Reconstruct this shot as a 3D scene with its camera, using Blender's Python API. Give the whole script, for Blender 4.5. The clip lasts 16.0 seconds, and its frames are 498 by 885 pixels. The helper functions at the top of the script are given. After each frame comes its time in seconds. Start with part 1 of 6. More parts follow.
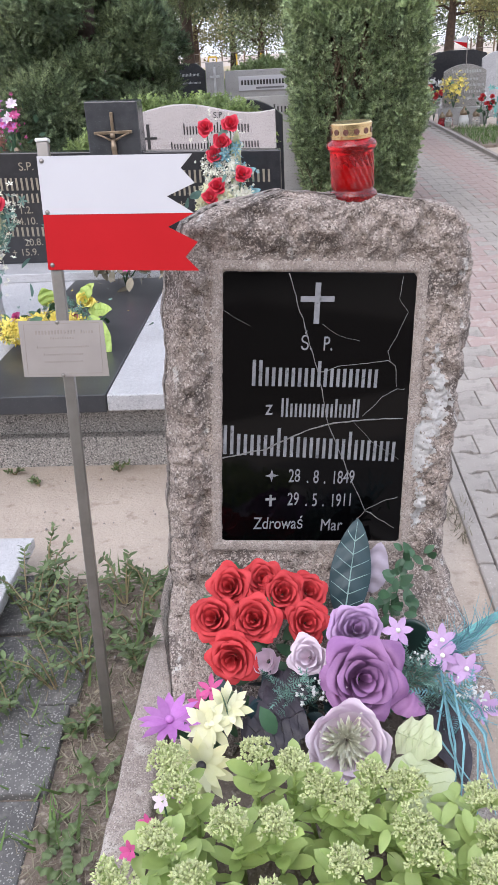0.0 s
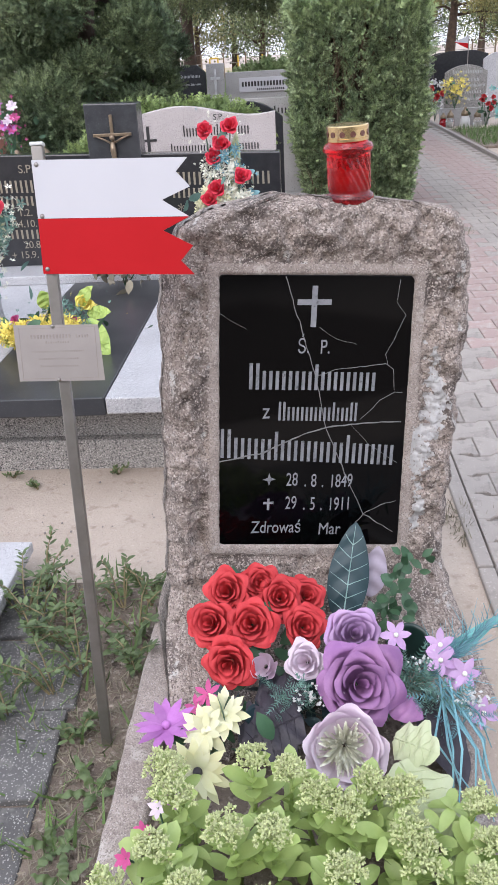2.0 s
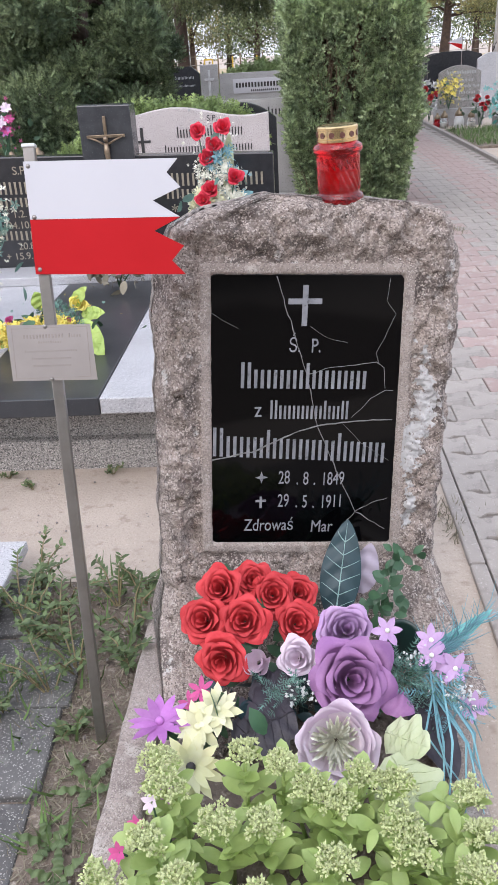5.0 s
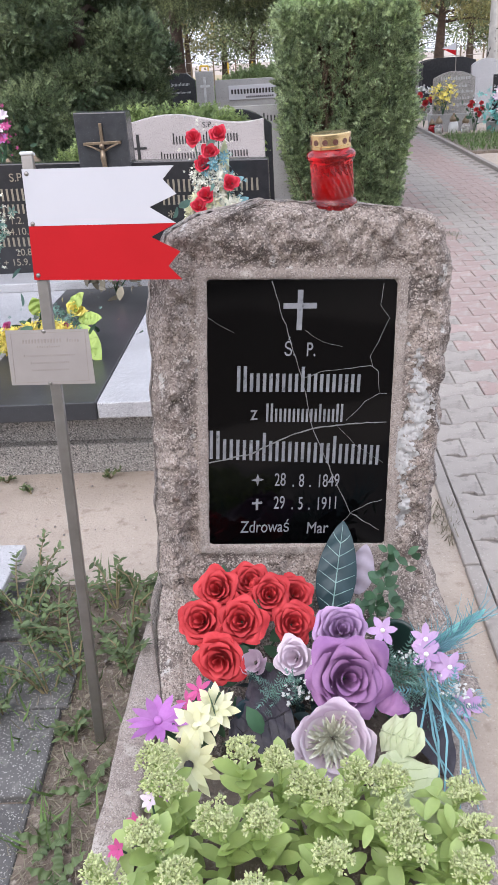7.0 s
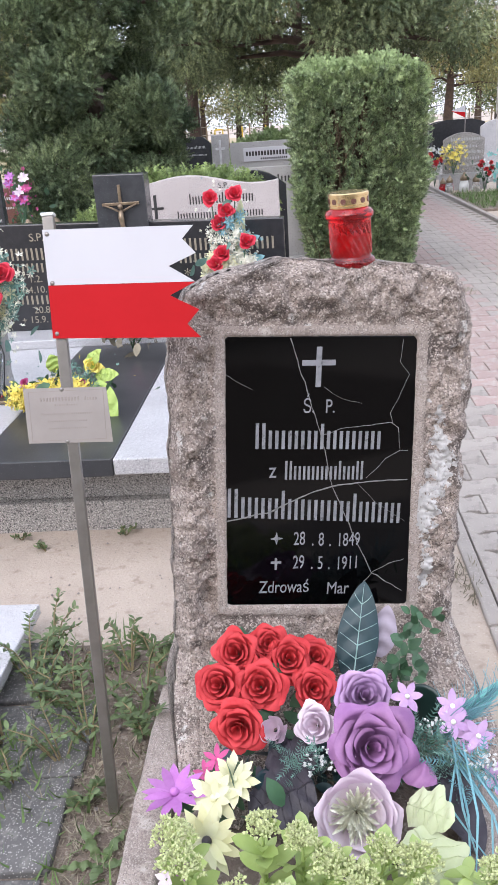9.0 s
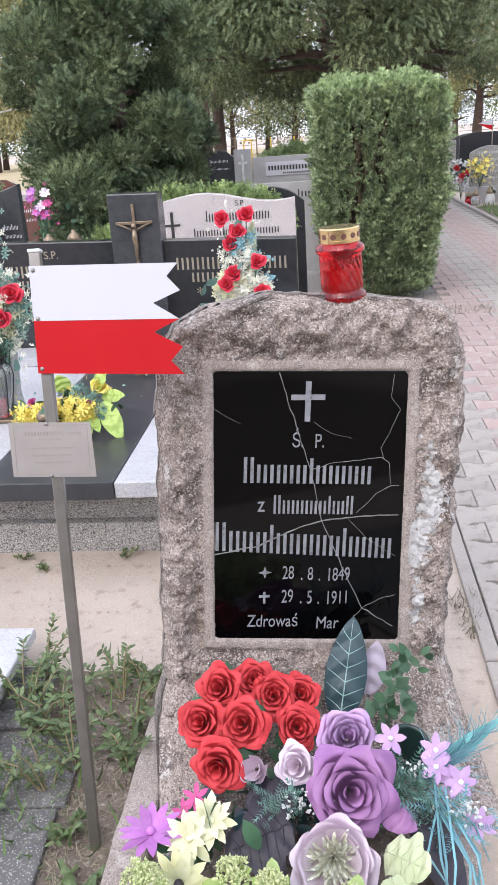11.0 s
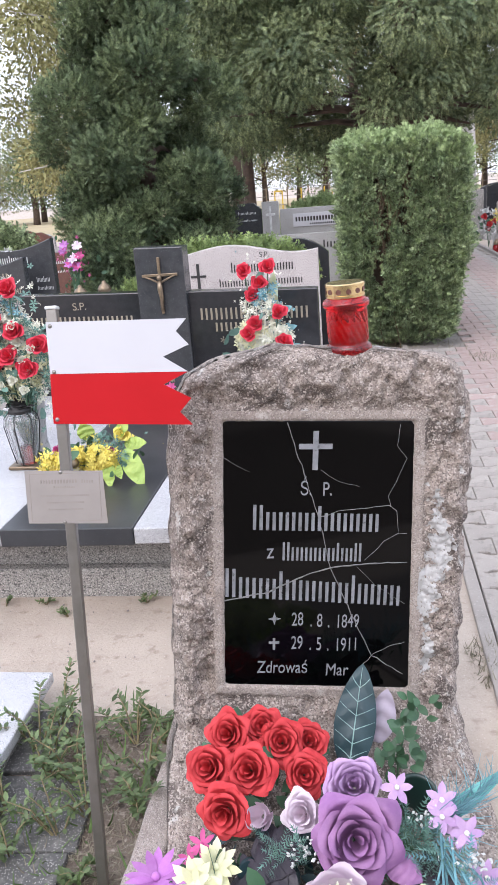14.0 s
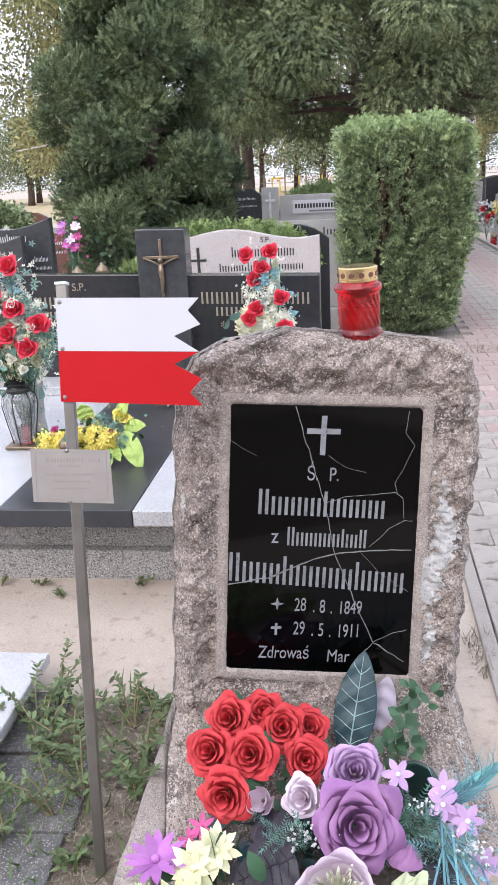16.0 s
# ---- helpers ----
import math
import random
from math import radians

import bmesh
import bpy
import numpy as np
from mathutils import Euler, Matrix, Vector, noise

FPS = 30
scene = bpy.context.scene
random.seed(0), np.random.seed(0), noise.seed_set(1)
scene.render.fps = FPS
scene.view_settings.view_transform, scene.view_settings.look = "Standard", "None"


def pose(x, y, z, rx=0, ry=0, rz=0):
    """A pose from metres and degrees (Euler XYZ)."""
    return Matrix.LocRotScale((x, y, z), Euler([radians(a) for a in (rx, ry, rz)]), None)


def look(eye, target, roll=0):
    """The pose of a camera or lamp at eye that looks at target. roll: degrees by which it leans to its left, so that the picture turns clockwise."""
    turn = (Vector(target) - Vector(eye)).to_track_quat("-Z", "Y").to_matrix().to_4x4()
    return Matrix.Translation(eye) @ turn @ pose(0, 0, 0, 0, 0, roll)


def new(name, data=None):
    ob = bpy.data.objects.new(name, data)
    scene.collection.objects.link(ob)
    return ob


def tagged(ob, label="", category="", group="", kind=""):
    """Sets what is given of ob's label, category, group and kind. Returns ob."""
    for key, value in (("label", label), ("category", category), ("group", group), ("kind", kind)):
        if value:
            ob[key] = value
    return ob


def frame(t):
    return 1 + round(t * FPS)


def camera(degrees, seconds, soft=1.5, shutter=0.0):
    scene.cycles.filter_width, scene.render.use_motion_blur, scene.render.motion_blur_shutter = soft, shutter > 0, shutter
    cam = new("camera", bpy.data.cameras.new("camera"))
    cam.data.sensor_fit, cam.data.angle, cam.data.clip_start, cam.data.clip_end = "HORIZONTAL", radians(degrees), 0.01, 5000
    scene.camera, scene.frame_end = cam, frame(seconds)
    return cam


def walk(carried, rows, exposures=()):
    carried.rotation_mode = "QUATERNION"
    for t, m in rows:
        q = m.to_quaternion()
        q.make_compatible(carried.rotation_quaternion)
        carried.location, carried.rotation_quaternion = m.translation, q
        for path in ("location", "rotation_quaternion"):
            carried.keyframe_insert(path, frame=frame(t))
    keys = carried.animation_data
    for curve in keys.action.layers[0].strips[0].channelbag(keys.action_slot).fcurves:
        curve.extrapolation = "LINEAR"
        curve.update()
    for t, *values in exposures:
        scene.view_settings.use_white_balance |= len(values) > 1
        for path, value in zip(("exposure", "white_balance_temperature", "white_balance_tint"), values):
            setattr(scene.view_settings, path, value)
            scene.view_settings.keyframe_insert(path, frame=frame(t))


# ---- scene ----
cam = camera(34.3, 16.0, soft=0.75)
PATH = [
    (0, (0.168, -0.026, 1.411), (0.038, 1.77, 0.542), -3.1),
    (0.5, (0.174, -0.028, 1.417), (0.039, 1.769, 0.55), -3.2),
    (1, (0.169, -0.02, 1.415), (0.033, 1.778, 0.549), -3.2),
    (1.5, (0.173, -0.016, 1.414), (0.037, 1.782, 0.548), -3.2),
    (2, (0.18, -0.016, 1.413), (0.044, 1.782, 0.546), -3.3),
    (2.5, (0.182, -0.016, 1.412), (0.047, 1.782, 0.546), -3.3),
    (3, (0.179, -0.015, 1.413), (0.045, 1.782, 0.546), -3.3),
    (3.5, (0.177, -0.009, 1.412), (0.044, 1.789, 0.545), -3.4),
    (4, (0.182, -0.012, 1.412), (0.05, 1.786, 0.545), -3.4),
    (6.5, (0.195, -0.057, 1.418), (0.074, 1.743, 0.556), -3.6),
    (7, (0.195, -0.056, 1.419), (0.075, 1.748, 0.565), -3.6),
    (7.5, (0.193, -0.051, 1.426), (0.07, 1.795, 0.664), -3.8),
    (8, (0.187, -0.035, 1.421), (0.058, 1.818, 0.68), -3.9),
    (8.5, (0.178, -0.03, 1.417), (0.04, 1.825, 0.682), -3.9),
    (11, (0.271, 0.008, 1.464), (0.058, 1.867, 0.757), -3.9),
    (11.5, (0.308, 0.018, 1.504), (0.082, 1.893, 0.845), -3.4),
    (12, (0.347, 0.012, 1.484), (0.117, 1.885, 0.822), -3.5),
    (12.5, (0.321, -0.013, 1.487), (0.091, 1.86, 0.825), -3.5),
    (13, (0.307, -0.018, 1.471), (0.026, 1.847, 0.807), -4.0),
    (13.5, (0.315, -0.025, 1.472), (0.014, 1.842, 0.822), -4.4),
    (14, (0.33, -0.031, 1.484), (0.042, 1.857, 0.888), -4.5),
    (14.5, (0.329, -0.021, 1.482), (0.032, 1.866, 0.888), -4.6),
    (15, (0.323, -0.02, 1.478), (0.021, 1.864, 0.88), -4.7),
    (15.5, (0.303, -0.024, 1.473), (0.032, 1.857, 0.847), -3.1),
    (16, (0.288, -0.023, 1.471), (0.023, 1.858, 0.845), -2.9),
]
walk(cam, [(t, look(eye, target, roll)) for t, eye, target, roll in PATH], exposures=[(0, 0.9, 5900, 13), (7, 0.92, 5900, 13), (8.5, 1.04, 5900, 13), (11, 1.14, 5900, 13), (12, 1.17, 5900, 13), (13.5, 1.09, 5900, 13), (16, 1.1, 5900, 13)])

# ---- light: bright overcast afternoon ----
SUN_EL, SUN_AZ = 46, 200
world = bpy.data.worlds.new("overcast_sky")
scene.world = world
world.use_nodes = True
wn, wl = world.node_tree.nodes, world.node_tree.links
sky = wn.new("ShaderNodeTexSky")
sky.sky_type, sky.sun_disc = "NISHITA", False
sky.sun_elevation, sky.sun_rotation = radians(SUN_EL), radians(SUN_AZ)
sky.dust_density, sky.ozone_density, sky.air_density = 5.0, 1.0, 1.0
veil = wn.new("ShaderNodeMix")  # an even cloud layer over the sky
veil.data_type = "RGBA"
veil.inputs[0].default_value = 0.7
veil.inputs[7].default_value = (6.6, 6.7, 6.9, 1)
wl.new(sky.outputs[0], veil.inputs[6])
wl.new(veil.outputs[2], wn["Background"].inputs[0])
wn["Background"].inputs[1].default_value = 0.15
sun = new("sun", bpy.data.lights.new("sun", "SUN"))
sun.data.energy, sun.data.angle, sun.data.color = 0.5, radians(60), (1.0, 0.97, 0.94)
sd = Vector((math.sin(radians(SUN_AZ)) * math.cos(radians(SUN_EL)), math.cos(radians(SUN_AZ)) * math.cos(radians(SUN_EL)), math.sin(radians(SUN_EL))))
sun.matrix_world = look(sd * 30, (0, 0, 0))


# ---- materials ----
def mat(name, base, alt=None, scale=8.0, rough=0.6, metal=0.0, bump=0.0, bscale=60.0, spec=0.5, detail=6.0, speck=None, island=0.0, objrand=0.0, trans=0.0, coat=0.0, fleck=None, pebble=None, thin=0.0):
    """Principled material: two colours mixed by a large noise, specks = (colour, scale, amount), per-island or per-object shifts, bump from a fine noise."""
    m = bpy.data.materials.new(name)
    m.use_nodes = True
    n, l = m.node_tree.nodes, m.node_tree.links
    p = n["Principled BSDF"]
    p.inputs["Roughness"].default_value = rough
    p.inputs["Metallic"].default_value = metal
    p.inputs["Specular IOR Level"].default_value = spec
    p.inputs["Transmission Weight"].default_value = trans
    p.inputs["Coat Weight"].default_value = coat
    co = n.new("ShaderNodeTexCoord").outputs["Object"]

    def tex(sc, det=detail, ro=0.6):
        t = n.new("ShaderNodeTexNoise")
        t.inputs["Scale"].default_value, t.inputs["Detail"].default_value, t.inputs["Roughness"].default_value = sc, det, ro
        l.new(co, t.inputs["Vector"])
        return t.outputs["Fac"]

    def ramp(src, a, b):
        r = n.new("ShaderNodeMapRange")
        r.inputs[1].default_value, r.inputs[2].default_value = a, b
        l.new(src, r.inputs[0])
        return r.outputs[0]

    def mix(fac, a, b):
        x = n.new("ShaderNodeMix")
        x.data_type = "RGBA"
        for sock, val in ((x.inputs[0], fac), (x.inputs[6], a), (x.inputs[7], b)):
            if isinstance(val, bpy.types.NodeSocket):
                l.new(val, sock)
            elif isinstance(val, tuple):
                sock.default_value = (*val, 1)
            else:
                sock.default_value = val
        return x.outputs[2]

    col = mix(ramp(tex(scale), 0.35, 0.65), base, alt or tuple(c * 0.75 for c in base))
    for c, sc, lo, hi in speck or ():
        col = mix(ramp(tex(sc, 2.0), lo, hi), col, c)
    for c, sc, size in fleck or ():
        v = n.new("ShaderNodeTexVoronoi")
        v.inputs["Scale"].default_value = sc
        l.new(co, v.inputs["Vector"])
        col = mix(ramp(v.outputs["Distance"], size, size * 0.6), col, c)
    grain = None
    if pebble:
        sc, dark, light, amt = pebble
        v = n.new("ShaderNodeTexVoronoi")
        v.inputs["Scale"].default_value = sc
        l.new(co, v.inputs["Vector"])
        sep = n.new("ShaderNodeSeparateColor")
        l.new(v.outputs["Color"], sep.inputs[0])
        col = mix(ramp(sep.outputs[0], 1 - amt, 1.0), col, light)
        col = mix(ramp(sep.outputs[1], 1 - amt, 1.0), col, dark)
        grain = v.outputs["Distance"]
    if island or objrand:
        h = n.new("ShaderNodeHueSaturation")
        src = n.new("ShaderNodeNewGeometry").outputs["Random Per Island"] if island else n.new("ShaderNodeObjectInfo").outputs["Random"]
        amt = island or objrand
        r = n.new("ShaderNodeMapRange")
        r.inputs[3].default_value, r.inputs[4].default_value = 1 - amt, 1 + amt
        l.new(src, r.inputs[0])
        l.new(r.outputs[0], h.inputs["Value"])
        l.new(col, h.inputs["Color"])
        col = h.outputs[0]
    l.new(col, p.inputs["Base Color"])
    if bump:
        b = n.new("ShaderNodeBump")
        b.inputs["Strength"].default_value, b.inputs["Distance"].default_value = bump, 0.6 / bscale
        if grain:
            b.inputs["Distance"].default_value = 0.004
            b.invert = True
            l.new(grain, b.inputs["Height"])
        else:
            l.new(tex(bscale, 4.0), b.inputs["Height"])
        l.new(b.outputs[0], p.inputs["Normal"])
    if thin:  # light that shines through petals and leaves
        tr, ms = n.new("ShaderNodeBsdfTranslucent"), n.new("ShaderNodeMixShader")
        ms.inputs[0].default_value = thin
        l.new(col, tr.inputs["Color"])
        l.new(p.outputs[0], ms.inputs[1])
        l.new(tr.outputs[0], ms.inputs[2])
        l.new(ms.outputs[0], n["Material Output"].inputs["Surface"])
    return m


M = {}
M["sand"] = mat("sandy_ground", (0.47, 0.395, 0.328), (0.4, 0.33, 0.27), 3.0, 0.95, bump=0.7, bscale=90, speck=[((0.32, 0.255, 0.2), 22, 0.58, 0.75), ((0.55, 0.47, 0.4), 140, 0.6, 0.74), ((0.25, 0.2, 0.16), 260, 0.62, 0.72)], fleck=[((0.18, 0.145, 0.115), 55, 0.06)])
M["soil"] = mat("bare_soil", (0.21, 0.165, 0.13), (0.13, 0.1, 0.078), 9.0, 0.95, bump=0.9, bscale=70, speck=[((0.36, 0.31, 0.255), 60, 0.54, 0.7), ((0.07, 0.054, 0.042), 26, 0.6, 0.72)])
M["stone"] = mat("weathered_artificial_stone", (0.37, 0.302, 0.26), (0.235, 0.19, 0.163), 7.0, 0.92, bump=0.65, bscale=130, speck=[((0.1, 0.08, 0.07), 9, 0.52, 0.63), ((0.1, 0.08, 0.07), 34, 0.58, 0.68), ((0.45, 0.395, 0.35), 95, 0.58, 0.7), ((0.5, 0.48, 0.45), 17, 0.65, 0.7)], fleck=[((0.58, 0.54, 0.5), 46, 0.13)], pebble=(270, (0.13, 0.102, 0.088), (0.5, 0.43, 0.38), 0.46))
M["rim"] = mat("smooth_artificial_stone", (0.37, 0.31, 0.272), (0.28, 0.232, 0.203), 9.0, 0.9, bump=0.35, bscale=220, speck=[((0.2, 0.165, 0.145), 40, 0.56, 0.7), ((0.47, 0.42, 0.38), 15, 0.6, 0.7)], pebble=(380, (0.2, 0.165, 0.145), (0.46, 0.405, 0.365), 0.4))
M["plaster"] = mat("white_mortar", (0.5, 0.485, 0.475), (0.38, 0.365, 0.35), 30.0, 0.9, bump=0.9, bscale=140, speck=[((0.27, 0.24, 0.22), 110, 0.58, 0.68)])
M["black_glass"] = mat("black_glass", (0.0009, 0.0009, 0.0011), (0.0016, 0.0016, 0.0018), 4.0, 0.06, spec=0.2)
M["silver_paint"] = mat("grey_lettering", (0.25, 0.25, 0.265), (0.17, 0.17, 0.185), 40.0, 0.45, speck=[((0.09, 0.09, 0.095), 70, 0.6, 0.7)])
M["crack"] = mat("crack_edge", (0.22, 0.215, 0.21), (0.14, 0.135, 0.13), 60.0, 0.7)
M["granite"] = mat("grey_granite", (0.5, 0.49, 0.5), (0.43, 0.42, 0.43), 5.0, 0.3, speck=[((0.13, 0.13, 0.14), 230, 0.56, 0.64), ((0.7, 0.7, 0.71), 260, 0.57, 0.64), ((0.3, 0.3, 0.31), 90, 0.58, 0.68)])
M["granite_side"] = mat("flamed_granite", (0.36, 0.335, 0.31), (0.28, 0.262, 0.245), 5.0, 0.75, bump=0.5, bscale=180, speck=[((0.06, 0.058, 0.056), 170, 0.52, 0.6), ((0.58, 0.55, 0.52), 210, 0.55, 0.62), ((0.09, 0.085, 0.08), 75, 0.6, 0.68)])
M["pink_granite"] = mat("pinkish_granite", (0.5, 0.45, 0.44), (0.43, 0.385, 0.375), 5.0, 0.4, speck=[((0.28, 0.24, 0.23), 120, 0.54, 0.62), ((0.64, 0.6, 0.58), 150, 0.58, 0.64)])
M["black_granite"] = mat("polished_black_granite", (0.022, 0.022, 0.025), (0.03, 0.03, 0.033), 20.0, 0.12, speck=[((0.07, 0.07, 0.075), 220, 0.66, 0.72)])
# a little greyer and rougher than black_granite
M["satin_granite"] = mat("satin_black_granite", (0.03, 0.03, 0.033), (0.05, 0.05, 0.053), 6.0, 0.3, speck=[((0.1, 0.1, 0.105), 220, 0.64, 0.72)])
M["dark_granite"] = mat("dark_grey_granite", (0.055, 0.056, 0.06), (0.04, 0.041, 0.045), 20.0, 0.2, speck=[((0.13, 0.13, 0.135), 200, 0.62, 0.7)])
M["grey_concrete"] = mat("pale_grey_terrazzo", (0.4, 0.39, 0.38), (0.33, 0.32, 0.31), 4.0, 0.7, speck=[((0.2, 0.19, 0.19), 110, 0.58, 0.66)])
M["gilt"] = mat("dull_gilt", (0.34, 0.3, 0.23), (0.26, 0.23, 0.175), 30.0, 0.45, metal=0.4)
M["ink"] = mat("dark_engraving", (0.03, 0.028, 0.028), None, 30.0, 0.6)
M["whitepaint"] = mat("white_engraving", (0.6, 0.6, 0.6), None, 30.0, 0.6)
M["bronze"] = mat("aged_bronze", (0.3, 0.23, 0.16), (0.2, 0.15, 0.1), 40.0, 0.4, metal=0.8)
M["paver"] = mat("grey_concrete_paver", (0.345, 0.308, 0.277), (0.29, 0.258, 0.232), 4.0, 0.9, bump=0.35, bscale=150, objrand=0.07, speck=[((0.23, 0.205, 0.185), 22, 0.56, 0.76), ((0.42, 0.38, 0.345), 120, 0.6, 0.72)])
M["paver_red"] = mat("red_concrete_paver", (0.355, 0.262, 0.237), (0.325, 0.246, 0.224), 4.0, 0.9, bump=0.35, bscale=150, objrand=0.08, speck=[((0.38, 0.325, 0.295), 22, 0.5, 0.72), ((0.23, 0.18, 0.165), 120, 0.6, 0.72)])
M["joint"] = mat("sandy_joint", (0.25, 0.22, 0.2), (0.19, 0.165, 0.15), 9.0, 0.95, bump=0.6, bscale=90)
M["slab"] = mat("speckled_dark_paver", (0.135, 0.128, 0.122), (0.09, 0.086, 0.083), 5.0, 0.85, bump=0.5, bscale=140, objrand=0.12, speck=[((0.22, 0.205, 0.19), 30, 0.55, 0.75)], fleck=[((0.33, 0.315, 0.295), 150, 0.3), ((0.4, 0.385, 0.36), 62, 0.15), ((0.42, 0.4, 0.375), 100, 0.2)])
M["steel"] = mat("brushed_steel", (0.3, 0.275, 0.255), (0.25, 0.23, 0.21), 20.0, 0.38, metal=0.9, bump=0.05, bscale=300)
M["plate"] = mat("engraved_steel_plate", (0.38, 0.34, 0.32), (0.34, 0.305, 0.285), 12.0, 0.42, metal=0.55)
M["etching"] = mat("etched_lines", (0.27, 0.23, 0.21), (0.34, 0.3, 0.27), 30.0, 0.6)
M["white_enamel"] = mat("white_enamel", (0.53, 0.52, 0.545), (0.51, 0.5, 0.525), 5.0, 0.5, spec=0.2)
M["red_enamel"] = mat("red_enamel", (0.43, 0.009, 0.013), (0.4, 0.008, 0.011), 5.0, 0.55, spec=0.12)
M["red_glass"] = mat("red_lantern_glass", (0.72, 0.008, 0.014), (0.62, 0.004, 0.009), 20.0, 0.03, trans=0.9, spec=0.5)
M["clear_glass"] = mat("clear_glass", (0.85, 0.86, 0.86), (0.8, 0.81, 0.81), 20.0, 0.05, trans=0.85)
M["brass"] = mat("brass_cap", (0.78, 0.61, 0.34), (0.66, 0.5, 0.26), 20.0, 0.26, metal=1.0)
M["wax"] = mat("candle_wax", (0.75, 0.7, 0.6), None, 20.0, 0.5)
M["dark_plastic"] = mat("dark_green_plastic", (0.012, 0.03, 0.024), (0.016, 0.036, 0.03), 10.0, 0.3)
M["red_petal"] = mat("red_silk_petal", (0.65, 0.06, 0.067), (0.5, 0.03, 0.036), 25.0, 0.75, island=0.14, bump=0.15, bscale=300, thin=0.12)
M["deep_red_petal"] = mat("deep_red_petal", (0.74, 0.05, 0.09), (0.6, 0.026, 0.055), 25.0, 0.7, island=0.14, thin=0.12)
M["purple_petal"] = mat("purple_silk_petal", (0.4, 0.2, 0.39), (0.28, 0.125, 0.3), 18.0, 0.7, island=0.2, bump=0.15, bscale=250, thin=0.12)
M["lilac_petal"] = mat("lilac_silk_petal", (0.56, 0.38, 0.58), (0.44, 0.27, 0.49), 22.0, 0.7, island=0.18, thin=0.12)
M["pale_petal"] = mat("pale_lilac_petal", (0.8, 0.69, 0.76), (0.66, 0.53, 0.63), 14.0, 0.7, island=0.1, bump=0.1, bscale=200, thin=0.12)
M["cream_petal"] = mat("cream_petal", (0.8, 0.78, 0.56), (0.74, 0.72, 0.42), 20.0, 0.7, island=0.12, thin=0.12)
M["magenta_petal"] = mat("magenta_petal", (0.48, 0.2, 0.5), (0.38, 0.13, 0.4), 25.0, 0.7, island=0.2, thin=0.12)
M["pink_petal"] = mat("hot_pink_petal", (0.55, 0.09, 0.26), (0.42, 0.06, 0.2), 25.0, 0.7, island=0.15)
M["yellow_petal"] = mat("yellow_petal", (0.8, 0.7, 0.18), (0.74, 0.6, 0.1), 25.0, 0.7, island=0.12)
M["dusty_petal"] = mat("dusty_lilac_petal", (0.4, 0.345, 0.41), (0.34, 0.29, 0.35), 14.0, 0.75)
M["heart"] = mat("greenish_flower_heart", (0.84, 0.83, 0.74), (0.72, 0.72, 0.58), 60.0, 0.8, island=0.15, thin=0.12)
M["dark_leaf"] = mat("dark_blue_green_leaf", (0.022, 0.052, 0.06), (0.018, 0.042, 0.05), 20.0, 0.45, bump=0.2, bscale=120)
M["leaf_vein"] = mat("pale_leaf_vein", (0.3, 0.45, 0.42), None, 20.0, 0.6)
M["black_leaf"] = mat("blackish_purple_leaf", (0.045, 0.036, 0.048), (0.03, 0.025, 0.034), 16.0, 0.5, bump=0.3, bscale=90)
M["green_leaf"] = mat("green_artificial_leaf", (0.065, 0.14, 0.065), (0.035, 0.085, 0.045), 16.0, 0.5, island=0.3)
M["lime_leaf"] = mat("pale_green_leaf", (0.55, 0.58, 0.38), (0.48, 0.53, 0.3), 16.0, 0.65, bump=0.2, bscale=120, thin=0.1)
M["spring_leaf"] = mat("yellow_green_leaf", (0.42, 0.52, 0.13), (0.3, 0.42, 0.09), 14.0, 0.5, bump=0.2, bscale=120)
M["teal"] = mat("teal_feather", (0.13, 0.42, 0.4), (0.2, 0.5, 0.46), 20.0, 0.6, island=0.25)
M["blue_teal"] = mat("blue_grey_strand", (0.2, 0.38, 0.42), (0.14, 0.3, 0.34), 20.0, 0.6, island=0.25)
M["grey_green"] = mat("frosted_green_sprig", (0.17, 0.29, 0.24), (0.11, 0.21, 0.17), 30.0, 0.7, island=0.3)
M["sedum_leaf"] = mat("fleshy_sedum_leaf", (0.44, 0.54, 0.19), (0.33, 0.44, 0.13), 14.0, 0.42, island=0.18, thin=0.2)
M["sedum_bud"] = mat("pale_sedum_bud", (0.57, 0.6, 0.32), (0.48, 0.53, 0.24), 60.0, 0.6, island=0.25, thin=0.12)
M["weed"] = mat("weed_leaf", (0.14, 0.19, 0.075), (0.09, 0.13, 0.052), 20.0, 0.55, island=0.4, thin=0.2)
M["weed_stem"] = mat("weed_stem", (0.24, 0.2, 0.1), (0.17, 0.13, 0.075), 20.0, 0.8, island=0.2)
M["straw"] = mat("dry_grass", (0.27, 0.235, 0.17), (0.19, 0.165, 0.115), 20.0, 0.85, island=0.3)
M["grass"] = mat("grass_blade", (0.12, 0.19, 0.05), (0.09, 0.15, 0.04), 20.0, 0.7, island=0.35)
# thuja, yew, conifer: dark-to-light spread puts the crowns' shaded gaps into colour
M["thuja"] = mat("clipped_thuja_spray", (0.12, 0.168, 0.088), (0.38, 0.45, 0.24), 9.0, 0.75, island=0.6)
M["thuja_tip"] = mat("fresh_thuja_tip", (0.32, 0.4, 0.18), (0.25, 0.33, 0.15), 3.0, 0.75, island=0.35)
M["yew"] = mat("yew_spray", (0.055, 0.086, 0.042), (0.17, 0.21, 0.095), 3.0, 0.75, island=0.6)
M["conifer"] = mat("dark_conifer_spray", (0.065, 0.095, 0.046), (0.22, 0.255, 0.115), 2.2, 0.75, island=0.6)
M["juniper"] = mat("bright_juniper_spray", (0.25, 0.32, 0.1), (0.15, 0.21, 0.075), 5.0, 0.75, island=0.45)
